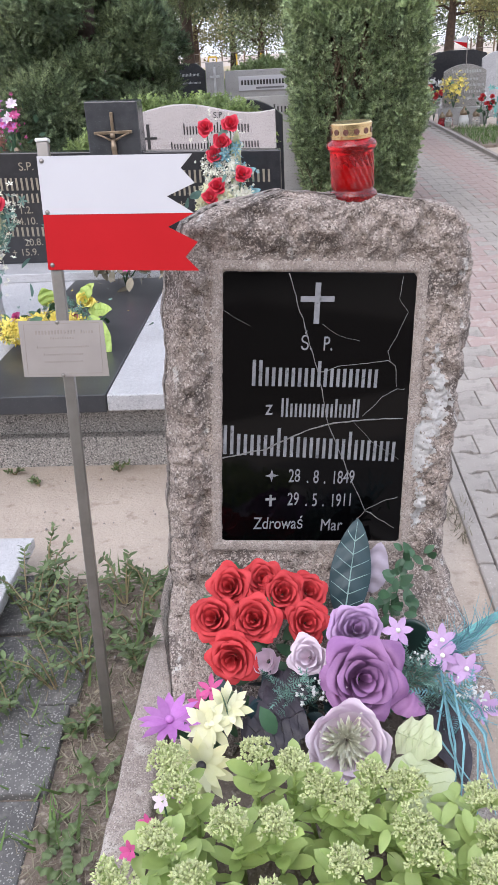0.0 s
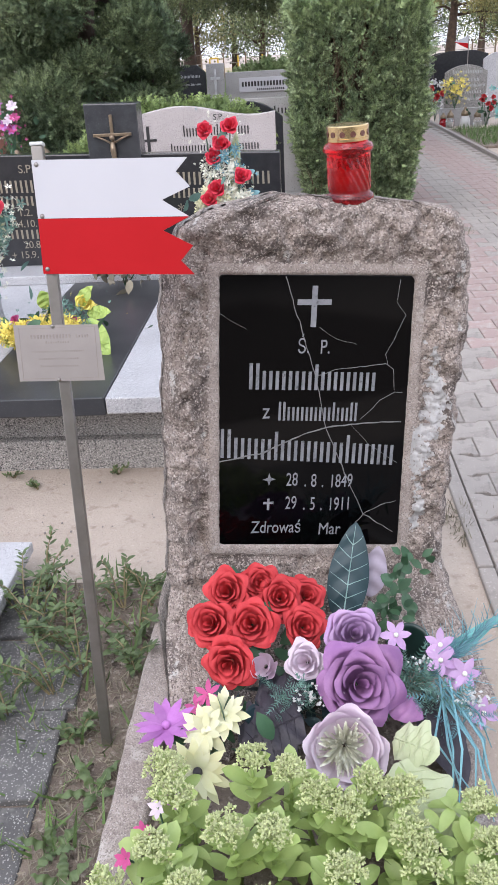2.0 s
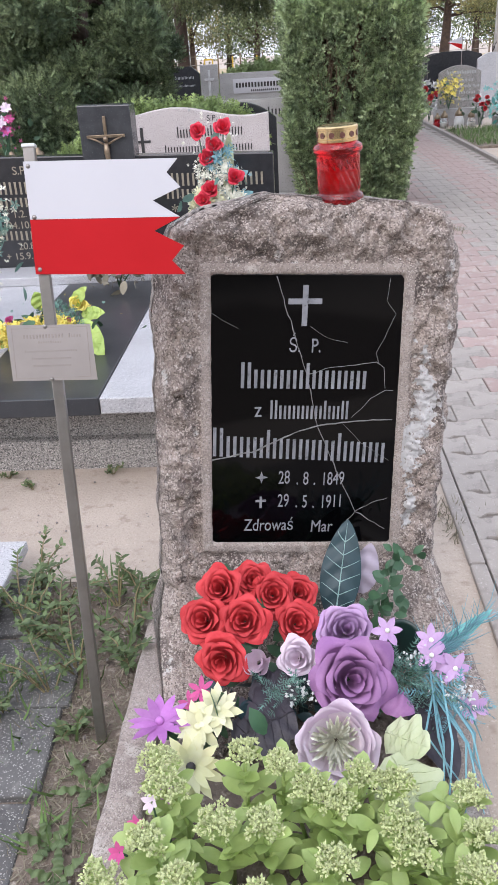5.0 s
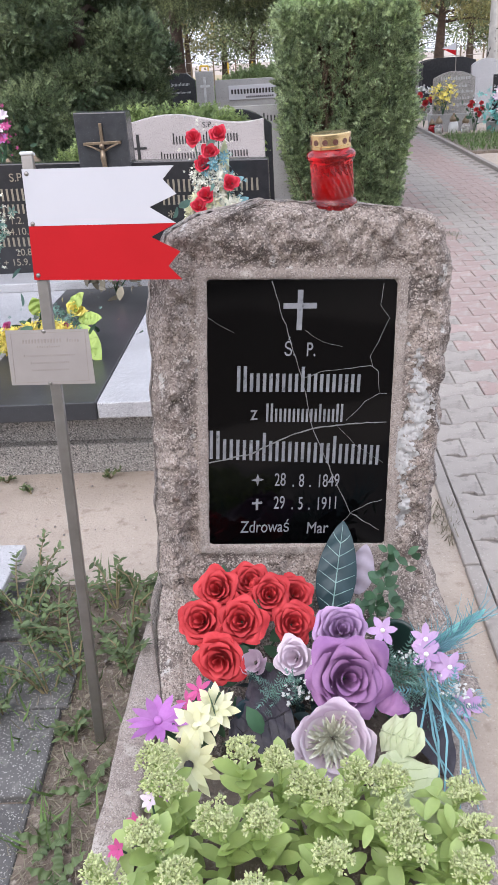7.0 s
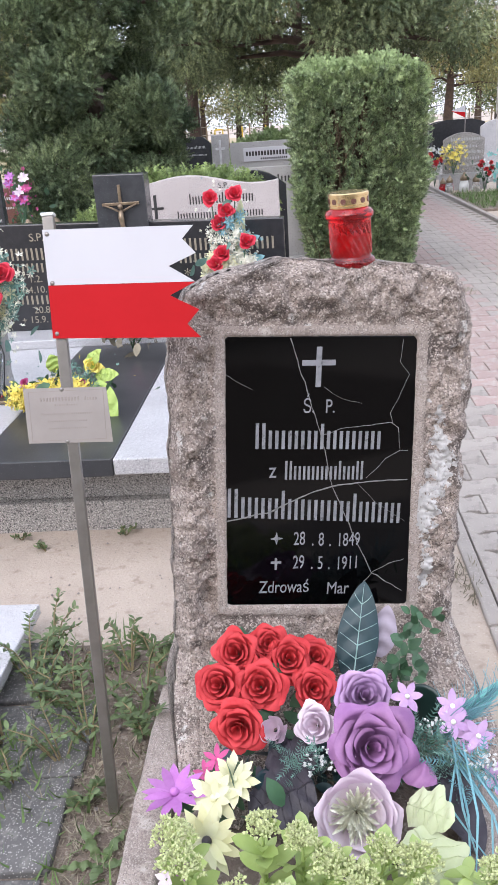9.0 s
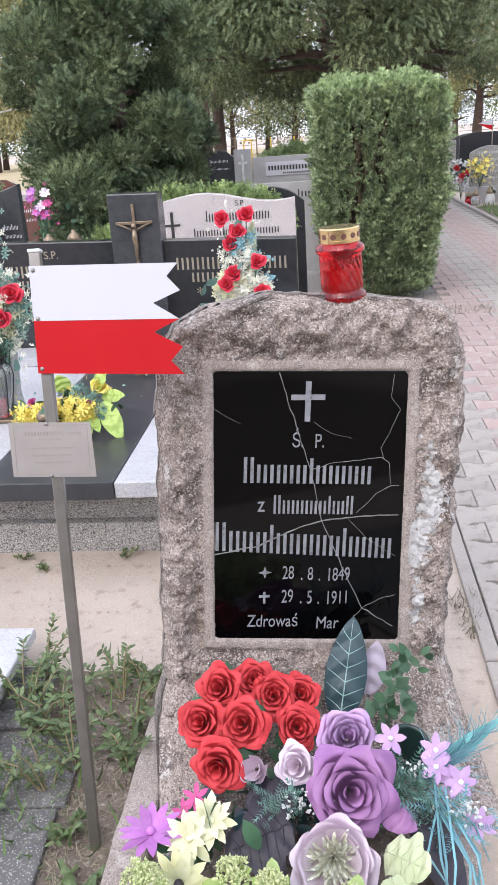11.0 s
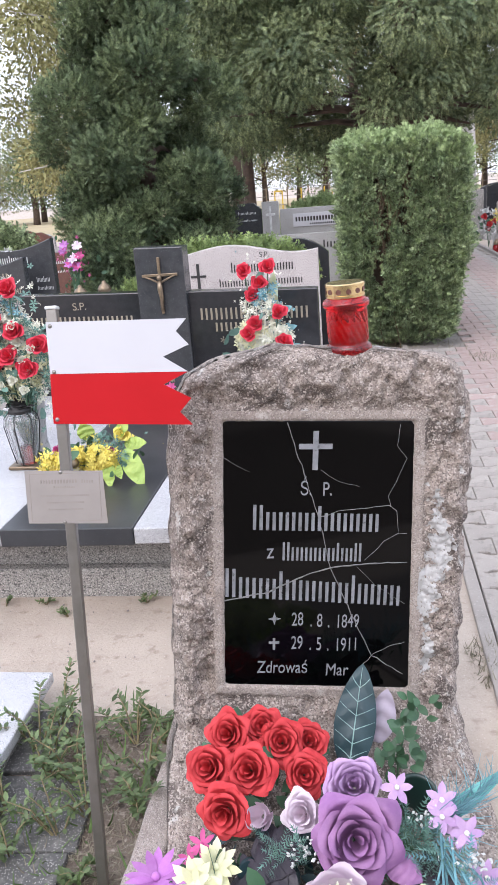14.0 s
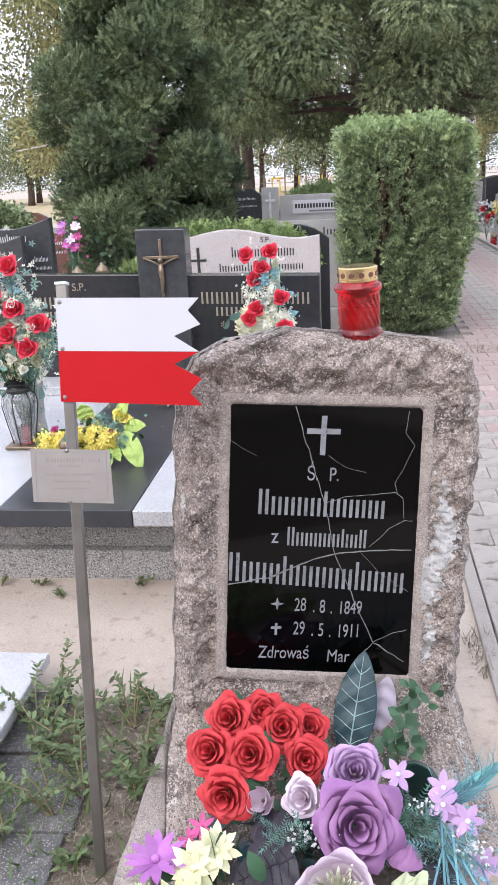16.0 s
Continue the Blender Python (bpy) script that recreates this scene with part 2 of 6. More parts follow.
M["far_leaf"] = mat("far_foliage", (0.3, 0.27, 0.11), (0.19, 0.2, 0.085), 0.4, 0.8, island=0.4)
M["bark"] = mat("brown_bark", (0.1, 0.068, 0.05), (0.06, 0.042, 0.033), 8.0, 0.95, bump=0.9, bscale=30)
M["straw_twig"] = mat("dry_brown_twig", (0.2, 0.135, 0.085), (0.13, 0.09, 0.06), 8.0, 0.9, island=0.3)
M["birch"] = mat("birch_bark", (0.55, 0.53, 0.5), (0.4, 0.38, 0.36), 4.0, 0.85, bump=0.4, bscale=20, speck=[((0.06, 0.055, 0.05), 6, 0.6, 0.66)])
M["field"] = mat("dry_field", (0.4, 0.32, 0.18), (0.34, 0.27, 0.16), 0.3, 0.95, bump=0.3, bscale=10)
M["wall"] = mat("rendered_wall", (0.5, 0.44, 0.38), (0.44, 0.39, 0.33), 1.0, 0.9)
M["yellow_metal"] = mat("yellow_painted_pipe", (0.6, 0.4, 0.03), None, 5.0, 0.5)
M["white_ceramic"] = mat("white_glazed_petal", (0.72, 0.72, 0.7), None, 5.0, 0.4)
M["red_brown"] = mat("red_brown_granite", (0.14, 0.06, 0.045), (0.1, 0.045, 0.035), 20.0, 0.25, speck=[((0.24, 0.12, 0.1), 150, 0.6, 0.7)])


# ---- builders ----
RNG = np.random.default_rng(7)


def thing(name, label, category, loc=(0, 0, 0), group="", kind="", rot=(0, 0, 0)):
    ob = new(name)
    ob.empty_display_size = 0.05
    ob.matrix_world = pose(*loc, *rot)
    return tagged(ob, label, category, group, kind)


def mesh_ob(name, verts, faces, m, parent=None, label="", smooth=True):
    me = bpy.data.meshes.new(name)
    me.from_pydata([tuple(v) for v in verts] if not isinstance(verts, np.ndarray) else verts.tolist(), [], faces if isinstance(faces, list) else faces.tolist())
    me.polygons.foreach_set("use_smooth", [smooth] * len(me.polygons))
    if m:
        me.materials.append(M[m])
    ob = new(name, me)
    if parent:
        ob.parent = parent
    return tagged(ob, label)


def part(name, bm, m, parent=None, label="", smooth=False):
    me = bpy.data.meshes.new(name)
    bm.to_mesh(me)
    bm.free()
    me.polygons.foreach_set("use_smooth", [smooth] * len(me.polygons))
    me.materials.append(M[m])
    ob = new(name, me)
    if parent:
        ob.parent = parent
    return tagged(ob, label)


def at(ob, loc, rot=(0, 0, 0)):
    ob.matrix_local = pose(*loc, *rot)
    return ob


def bbox(x0, x1, y0, y1, z0, z1, bev=0.004, seg=2):
    bm = bmesh.new()
    bmesh.ops.create_cube(bm, size=1, matrix=Matrix.Translation(((x0 + x1) / 2, (y0 + y1) / 2, (z0 + z1) / 2)) @ Matrix.Diagonal((x1 - x0, y1 - y0, z1 - z0, 1)))
    if bev:
        bmesh.ops.bevel(bm, geom=bm.edges[:], offset=bev, segments=seg, affect="EDGES", profile=0.5)
    return bm


def slab_xz(outline, y0, y1, bev=0.004):
    """An upright plate: outline in x and z, from y0 (front) to y1."""
    bm = bmesh.new()
    f = bm.faces.new([bm.verts.new((x, y0, z)) for x, z in outline])
    ext = bmesh.ops.extrude_face_region(bm, geom=[f])
    bmesh.ops.translate(bm, vec=(0, y1 - y0, 0), verts=[v for v in ext["geom"] if isinstance(v, bmesh.types.BMVert)])
    bmesh.ops.recalc_face_normals(bm, faces=bm.faces)
    if bev:
        bmesh.ops.bevel(bm, geom=[e for e in bm.edges if e.calc_face_angle(0) > 0.6], offset=bev, segments=2, affect="EDGES", profile=0.5)
    return bm


def lathe(profile, n=40, twist=None):
    """A turned body: profile of (radius, z). twist(angle, z) gives an added radius."""
    bm = bmesh.new()
    rings = []
    for r, z in profile:
        rings.append([bm.verts.new(((r + (twist(2 * math.pi * k / n, z) if twist else 0)) * math.cos(2 * math.pi * k / n), (r + (twist(2 * math.pi * k / n, z) if twist else 0)) * math.sin(2 * math.pi * k / n), z)) for k in range(n)])
    for a, b in zip(rings, rings[1:]):
        for k in range(n):
            bm.faces.new((a[k], a[(k + 1) % n], b[(k + 1) % n], b[k]))
    bm.faces.new(rings[0][::-1])
    bm.faces.new(rings[-1])
    return bm


def tube(pts, radii, n=8, bm=None):
    """A tapered round rod along points."""
    bm = bm or bmesh.new()
    pts = [Vector(p) for p in pts]
    radii = [float(r) for r in radii] if isinstance(radii, (list, tuple)) else [float(radii)] * len(pts)
    rings = []
    for i, p in enumerate(pts):
        d = (pts[min(i + 1, len(pts) - 1)] - pts[max(i - 1, 0)]).normalized()
        a = d.cross(Vector((0.31, 0.2, 0.93)) if abs(d.z) < 0.9 else Vector((1, 0.1, 0))).normalized()
        b = d.cross(a)
        rings.append([bm.verts.new(p + radii[i] * (math.cos(2 * math.pi * k / n) * a + math.sin(2 * math.pi * k / n) * b)) for k in range(n)])
    for a, b in zip(rings, rings[1:]):
        for k in range(n):
            bm.faces.new((a[k], a[(k + 1) % n], b[(k + 1) % n], b[k]))
    bm.faces.new(rings[0][::-1])
    bm.faces.new(rings[-1])
    return bm


def frames(dirs, rng=RNG, up=None):
    """Turns (n,3,3) whose y axis lies along dirs, rolled at random or with z near up."""
    d = dirs / np.linalg.norm(dirs, axis=1, keepdims=True)
    r = rng.normal(size=d.shape) if up is None else np.broadcast_to(np.asarray(up, float), d.shape) + 0.25 * rng.normal(size=d.shape)
    x = np.cross(d, r)
    x /= np.linalg.norm(x, axis=1, keepdims=True) + 1e-9
    return np.stack([x, d, np.cross(x, d)], -1)


def scatter(name, tv, tf, pos, rot, scale, m, parent=None, label="", smooth=False):
    """One mesh of many copies of a small template."""
    tv, n = np.asarray(tv, float), len(pos)
    v = (np.einsum("nij,kj->nki", rot, tv) * np.asarray(scale, float).reshape(-1, 1, 1) + np.asarray(pos)[:, None]).reshape(-1, 3)
    lens = [len(f) for f in tf]
    flat = np.concatenate([np.asarray(f) for f in tf])
    loops = (np.arange(n)[:, None] * len(tv) + flat[None]).ravel()
    totals = np.tile(lens, n)
    me = bpy.data.meshes.new(name)
    me.vertices.add(len(v))
    me.vertices.foreach_set("co", v.ravel())
    me.loops.add(len(loops))
    me.loops.foreach_set("vertex_index", loops.astype(np.int32))
    me.polygons.add(len(totals))
    me.polygons.foreach_set("loop_start", np.r_[0, np.cumsum(totals)[:-1]].astype(np.int32))
    me.polygons.foreach_set("use_smooth", np.full(len(totals), smooth))
    me.update(calc_edges=True)
    me.validate()
    me.materials.append(M[m])
    ob = new(name, me)
    if parent:
        ob.parent = parent
    return tagged(ob, label)


def text_mesh(body, size, name, m, parent, loc, rot=(90, 0, 0), depth=0.0006, align="LEFT", stretch=1.0, label=""):
    cu = bpy.data.curves.new(name, "FONT")
    cu.body, cu.size, cu.extrude, cu.align_x = body, size, depth, align
    tmp = new(name, cu)
    me = bpy.data.meshes.new_from_object(tmp.evaluated_get(bpy.context.evaluated_depsgraph_get()))
    bpy.data.objects.remove(tmp)
    bpy.data.curves.remove(cu)
    me.transform(Matrix.Diagonal((stretch, 1, 1, 1)))
    me.materials.clear()
    me.materials.append(M[m])
    ob = new(name, me)
    ob.parent = parent
    ob.matrix_local = pose(*loc, *rot)
    return tagged(ob, label)


def bars(name, x0, x1, z0, z1, y, count, m, parent, tall=(), slope=0.0, fill=0.62, single=False):
    """A word that stands as a row of plain upright bars in the plane y; single: each bar is a part of its own."""
    bm = bmesh.new()
    w = (x1 - x0) / count
    for k in range(count):
        xa = x0 + k * w
        dz = slope * (xa - x0)
        top = z1 if k in tall else z0 + (z1 - z0) * 0.72
        bmesh.ops.create_cube(bm, size=1, matrix=Matrix.Translation((xa + w * fill / 2, y, (z0 + top) / 2 + dz)) @ Matrix.Diagonal((w * fill, 0.0012, top - z0, 1)))
        if single:
            part(name, bm, m, parent)
            bm = bmesh.new()
    if single:
        bm.free()
        return None
    return tagged(part(name, bm, m, parent), kind="stuff")


# shoots: an axis along y with small leaves on both sides
def needle_spray(pairs, length, leaf, width, droop=0.0):
    v, f = [], []
    for k in range(pairs):
        y = length * (k + 0.5) / pairs
        ln = leaf * (1 - 0.45 * k / pairs)
        for s in (-1, 1):
            i = len(v)
            z = -droop * (y / length) ** 2
            v += [(0, y - width, z), (s * ln * 0.8, y + ln * 0.55, z + 0.02 * length * (1 if k % 2 else -1)), (0, y + width, z)]
            f.append((i, i + 1, i + 2))
    i = len(v)
    v += [(-width, length * 0.85, -droop * 0.72), (width, length * 0.85, -droop * 0.72), (0, length * 1.12, -droop)]
    f.append((i, i + 1, i + 2))
    return v, f


def leaf_shape(n=5, bend=0.15, waist=0.5, fold=0.1):
    """An oval leaf of length 1 along y, width 2 * waist * 0.5, folded along its middle."""
    v, f = [], []
    for k in range(n + 1):
        t = k / n
        w = waist * math.sin(math.pi * min(1, 0.04 + t * 0.96)) ** 0.75
        z = -bend * t * t
        v += [(-w, t, z + fold * w), (0, t, z), (w, t, z + fold * w)]
    for k in range(n):
        a = 3 * k
        f += [(a, a + 1, a + 4, a + 3), (a + 1, a + 2, a + 5, a + 4)]
    return v, f


def petals(count, radius, height, seed, start=0.12, open_=1.0, width=1.0, wave=0.06, inner=0.0):
    """The petals of a rose, wound from a tight middle to an open rim; z is the flower's axis."""
    rng = np.random.default_rng(seed)
    v, f = [], []
    nu, nv = 10, 9
    for i in range(count):
        q = (i + 0.5) / count
        ang = i * 2.39996 + rng.normal() * 0.15
        reach = radius * (start + (0.86 - start) * q ** 0.9)
        top = height * (1.0 - (0.12 + 0.3 * open_) * q ** 1.6 + 0.05 * rng.normal())
        half = (1.25 - 0.3 * q) * width
        tip = 0.05 * rng.uniform(0.4, 1.6)
        base = len(v)
        ph = rng.uniform(0, 6.28)
        for a in range(nu + 1):
            s = -1 + 2 * a / nu
            for b in range(nv + 1):
                t = b / nv
                tt = t * (1 - 0.3 * abs(s) ** 3.2 + tip * (1 - abs(s) * 3 if abs(s) < 0.33 else 0))
                belly = math.sin(min(1.0, tt * 1.15) * math.pi / 2) ** (0.8 + 0.2 * q)
                curl = max(0, tt - 0.74) / 0.26
                rho = reach * (0.2 + 0.8 * belly) + radius * 0.2 * curl ** 1.6 * (0.15 + 0.85 * q) * open_
                rho *= 1 + wave * (0.4 + q) * math.sin(5 * s + ph) * tt * tt
                rho += radius * 0.02 * abs(s)
                z = top * (tt ** (0.8 + 0.35 * q)) - height * 0.26 * curl ** 1.7 * (0.1 + 0.9 * q) * open_ + height * 0.05 * math.sin(4 * s + ph) * tt * tt
                a2 = ang + half * s * (1 - 0.12 * t)
                v.append((rho * math.cos(a2), rho * math.sin(a2), z))
        for a in range(nu):
            for b in range(nv):
                k = base + a * (nv + 1) + b
                f.append((k, k + 1, k + nv + 2, k + nv + 1))
    return v, f


def daisy(count, radius, seed, cup=0.25, waist=0.16, layers=1, droop=0.1):
    rng = np.random.default_rng(seed)
    lv, lf = leaf_shape(4, droop, waist, 0.12)
    v, f = [], []
    for ly in range(layers):
        for i in range(count):
            ang = 2 * math.pi * (i + 0.5 * ly) / count + rng.normal() * 0.06
            lift = cup + 0.35 * ly + rng.normal() * 0.05
            rr = radius * (1 - 0.18 * ly) * rng.uniform(0.92, 1.05)
            base = len(v)
            for x, y, z in lv:
                d, h = (0.08 + y) * math.cos(lift) - z * math.sin(lift), (0.08 + y) * math.sin(lift) + z * math.cos(lift)
                v.append((rr * (d * math.cos(ang) - x * math.sin(ang)), rr * (d * math.sin(ang) + x * math.cos(ang)), rr * h))
            f += [tuple(base + k for k in q) for q in lf]
    return v, f


def turn_to(axis):
    return Vector(axis).normalized().to_track_quat("Z", "Y").to_matrix().to_4x4()


def bloom(name, geo, m, parent, loc, axis, label="", spin=0.0):
    ob = mesh_ob(name, geo[0], geo[1], m, parent, label)
    ob.matrix_local = Matrix.Translation(loc) @ turn_to(axis) @ pose(0, 0, 0, 0, 0, spin)
    return ob


# ---- ground and paths ----
def ground_sheet():
    xs = np.r_[np.linspace(-400, -8, 14), np.linspace(-6, 6, 61), np.linspace(8, 400, 14)]
    ys = np.r_[np.linspace(-40, -3, 8), np.linspace(-2, 12, 71), np.linspace(14, 600, 22)]
    v = [(x, y, 0.006 * noise.noise((x * 2.1, y * 2.1, 0)) - 0.008 if abs(x) < 6 and y < 12 else -0.008) for y in ys for x in xs]
    n = len(xs)
    f = [(r * n + c, r * n + c + 1, (r + 1) * n + c + 1, (r + 1) * n + c) for r in range(len(ys) - 1) for c in range(n - 1)]
    return mesh_ob("ground", v, f, "sand")


tagged(ground_sheet(), "pale trodden sandy cemetery ground", "ground", kind="structure")
fieldo = part("field", bbox(-120, 120, 34, 110, -0.006, 0.012, 0), "field")
tagged(fieldo, "dry yellow grass field beyond the graves", "field", kind="structure")
tagged(part("soil_strip", bbox(0.5, 0.69, -0.5, 6.5, -0.02, 0.004, 0.002), "sand"), "sandy earth strip beside the paved path", "soil", kind="structure")
bed_l = part("soil_patch", bbox(-0.68, -0.2, 0.3, 1.97, -0.03, -0.001, 0.002), "soil")
tagged(bed_l, "weedy dark soil between the graves", "soil", kind="structure")

path = part("path", bbox(0.735, 2.78, 0.2, 34, -0.03, 0.004, 0), "joint")
tagged(path, "footpath of grey and red interlocking concrete pavers", "path", kind="structure")
for k in range(8):
    kb = part("kerb_stone", bbox(0.682, 0.73, 0.0 + k, 0.992 + k, -0.05, 0.02, 0.006), "paver", path)
part("kerb_stone", bbox(2.78, 2.84, 3.0, 34, -0.05, 0.05, 0.006), "paver", path)

hx, hy, mx, my = 0.0985, 0.0835, 0.04, 0.0645
I_SHAPE = [(-hx, -hy), (-0.06, -hy), (-mx, -my), (mx, -my), (0.06, -hy), (hx, -hy), (hx, hy), (0.06, hy), (mx, my), (-mx, my), (-0.06, hy), (-hx, hy)]


def paver_template():
    n = len(I_SHAPE)
    v = [(x, y, 0.0) for x, y in I_SHAPE] + [(x, y, 0.013) for x, y in I_SHAPE] + [(x * 0.965, y * 0.955, 0.017) for x, y in I_SHAPE]
    f = [tuple(range(2 * n, 3 * n))]
    for ring in (0, n):
        f += [(ring + k, ring + (k + 1) % n, ring + n + (k + 1) % n, ring + n + k) for k in range(n)]
    return v, f


PV, PF = paver_template()
paver_mesh = {}
for key in ("paver", "paver_red"):
    me = bpy.data.meshes.new("paver")
    me.from_pydata(PV, [], PF)
    me.materials.append(M[key])
    paver_mesh[key] = me


def paver_spots():
    rng = np.random.default_rng(3)
    for row in range(int((30 - 1.45) / 0.15)):
        y = 1.45 + 0.15 * row
        for col in range(11):
            x = 0.835 + 0.1 * (row % 2) + 0.2 * col
            if x > 2.7 or (7.2 < y < 9.2 and x < 1.3):
                continue
            key = "paver_red" if 1.09 < x + 0.02 < 1.57 or 2.0 < x < 2.45 else "paver"
            yield x, y, rng.normal() * 0.001 - 0.001, rng.normal() * 0.006, rng.normal() * 0.005, key


for row in range(1, 30, 2):
    ob = new("paver", paver_mesh["paver"])
    ob.parent = path
    ob.matrix_local = pose(0.785, 1.45 + 0.15 * row, -0.001) @ Matrix.Diagonal((0.5, 0.86, 1, 1))
spots = list(paver_spots())
far = {"paver": [], "paver_red": []}
made = 0
for x, y, z, a, b, key in spots:
    if y < 6.0 and made < 280:
        ob = new("paver", paver_mesh[key])
        ob.parent = path
        ob.matrix_local = pose(x, y, z, math.degrees(a), math.degrees(b), 0)
        made += 1
    else:
        far[key].append((x, y, z))
for key, rows in far.items():
    tagged(scatter("paver_field", PV, PF, np.array(rows), np.broadcast_to(np.eye(3), (len(rows), 3, 3)), np.ones(len(rows)), key, path), kind="stuff")

pav = thing("paved_strip", "dark speckled concrete pavers with weeds in the joints", "paving", (-0.45, 1.2, 0), kind="structure")
rng = np.random.default_rng(11)
for r in range(6):
    for c in range(3):
        x0, y0 = -0.27 + 0.165 * c - 0.16, -0.85 + 0.27 * r
        if r == 5 and c == 2:
            continue
        p_ = part("paver", bbox(0, 0.16, 0, 0.262, -0.04, 0.012, 0.006), "slab", pav)
        at(p_, (x0, y0, rng.uniform(-0.006, 0.004)), (rng.normal() * 0.8, rng.normal() * 0.8, 3 + rng.normal() * 0.6))

# Unseen dark ground, added so the black tablet mirrors something dark
plot = part("planted_plot", bbox(-4, 4, -7, -0.75, -0.03, 0.006, 0.002), "soil")
tagged(plot, "unseen dark soil sheet added behind the viewpoint for the tablet to mirror", "plot", kind="structure")
verge = part("grass_verge", bbox(2.84, 6.5, 12.6, 15.4, -0.02, 0.03, 0.01), "soil")
tagged(verge, "brown earth plot edged by a low kerb", "plot", kind="structure")


# ---- the main gravestone ----
STONE = Matrix(((0.9673, -0.2421, 0.0753, 0.1984), (0.2329, 0.9659, 0.1134, 1.7673), (-0.1002, -0.0922, 0.9907, 0.6359), (0, 0, 0, 1)))
LEFT = [(-0.78, -0.385), (-0.64, -0.378), (-0.56, -0.363), (-0.45, -0.341), (-0.234, -0.346), (0.05, -0.352), (0.231, -0.359), (0.36, -0.345), (0.42, -0.315), (0.455, -0.26), (0.475, -0.19), (0.492, -0.1)]
RIGHT = [(-0.78, 0.415), (-0.58, 0.405), (-0.2, 0.393), (0.1, 0.386), (0.3, 0.384), (0.38, 0.374), (0.43, 0.35), (0.465, 0.326), (0.483, 0.265), (0.492, 0.1)]


def lerp(tab, v):
    return float(np.interp(v, [a for a, _ in tab], [b for _, b in tab]))


def stone_body():
    nu, nv = 220, 300
    v, f = [], []

    def front(u, w, e):
        """The face: a recess for the tablet, a smooth raised rim, a rough pitted border and a foot that spreads forward."""
        edge = 0.05 * max(0.0, 1 - e / 0.05) ** 2
        n1 = noise.fractal((u * 9, w * 9, 1.3), 0.9, 2.1, 5)
        n2 = noise.fractal((u * 42, w * 42, 4.3), 0.6, 2.1, 3)
        chip = max(0.0, noise.noise((u * 13 + 5, w * 13, 7.7)) - 0.18)
        pit = max(0.0, noise.noise((u * 34, w * 34 + 3, 2.7)) - 0.3)
        d = max(-0.222 - 0.019 * w - u, u - 0.232 + 0.032 * w, -0.347 - 0.066 * u - w, w - 0.32)
        if d < -0.004:
            return 0.004
        rim = -0.013 - 0.011 * min(1.0, max(0.0, d) / 0.007)
        rough = min(1.0, max(0.0, d - 0.026) / 0.02)
        bulge = 0.024 * math.exp(-((d - 0.09) / 0.05) ** 2)
        y = rim + rough * 0.009 - rough * (bulge + 0.017 * n1 + 0.01 * n2 - 0.055 * chip - 0.035 * pit) - (1 - rough) * 0.002 * n2
        s = min(1.3, max(0.0, (-0.43 - w) / 0.16))
        return y + edge - 0.27 * s ** 1.4

    for j in range(nv + 1):
        w = -0.78 + (0.492 + 0.78) * j / nv
        l, r = lerp(LEFT, w), lerp(RIGHT, w)
        l += 0.009 * noise.fractal((0.1, w * 14, 2.0), 0.9, 2, 3)
        r += 0.009 * noise.fractal((0.7, w * 14, 5.0), 0.9, 2, 3)
        for i in range(nu + 1):
            u = l + (r - l) * i / nu
            e = min(u - l, r - u, (0.492 - w) * 1.3 + 0.012)
            ww = w + 0.009 * noise.fractal((u * 12, 3.3, 1.0), 0.9, 2, 3) * max(0.0, 1 - (0.492 - w) / 0.12)
            v.append((u, front(u, w, e), ww))
    m = nu + 1
    f = [(j * m + i, j * m + i + 1, (j + 1) * m + i + 1, (j + 1) * m + i) for j in range(nv) for i in range(nu)]
    rim = [j * m for j in range(nv + 1)] + [nv * m + i for i in range(1, nu + 1)] + [j * m + nu for j in range(nv - 1, -1, -1)]
    prev = rim
    for depth, grow in ((0.07, 0.001), (0.11, -0.012), (0.14, -0.05)):
        ring = []
        for k in rim:
            x, y, z = v[k]
            cx, cz = 0.01, -0.1
            s = 1 + grow / 0.4 + 0.006 * noise.noise((x * 9, depth * 20, z * 9))
            ring.append(len(v))
            v.append((cx + (x - cx) * s, depth + 0.004 * noise.noise((x * 11, z * 11, depth)), cz + (z - cz) * s if z > -0.7 else z))
        f += [(prev[k], ring[k], ring[k + 1], prev[k + 1]) for k in range(len(rim) - 1)]
        prev = ring
    f.append(tuple(prev))
    return v, f


stone = thing("gravestone", "weathered pebbly artificial-stone gravestone with a cracked black glass tablet", "gravestone")
stone.matrix_world = STONE
sv, sf = stone_body()
body = mesh_ob("stone_body", sv, sf, "stone", stone)
body.data.materials.append(M["rim"])
for poly in body.data.polygons:  # the smooth moulded rim round the tablet
    u, y, w = poly.center
    if poly.index < 220 * 300 and max(-0.25 - 0.019 * w - u, u - 0.26 + 0.032 * w, -0.375 - 0.066 * u - w, w - 0.348) < 0.004 * noise.noise((u * 40, w * 40, 0)):
        poly.material_index = 1
tablet = part("tablet", slab_xz([(-0.222, -0.33), (-0.231, 0.318), (-0.224, 0.324), (0.217, 0.322), (0.226, 0.312), (0.247, -0.36), (0.24, -0.367), (-0.21, -0.337)], -0.018, -0.006, 0.002), "black_glass", stone, "cracked glossy black glass tablet with grey lettering")
YT = -0.0186
bm = bmesh.new()
for c, s in (((-0.011, YT, 0.252), (0.013, 0.0012, 0.094)), ((-0.011, YT - 0.0003, 0.262), (0.08, 0.0012, 0.013))):
    bmesh.ops.create_cube(bm, size=1, matrix=Matrix.Translation(c) @ Matrix.Diagonal((*s, 1)))
part("cross", bm, "silver_paint", tablet)
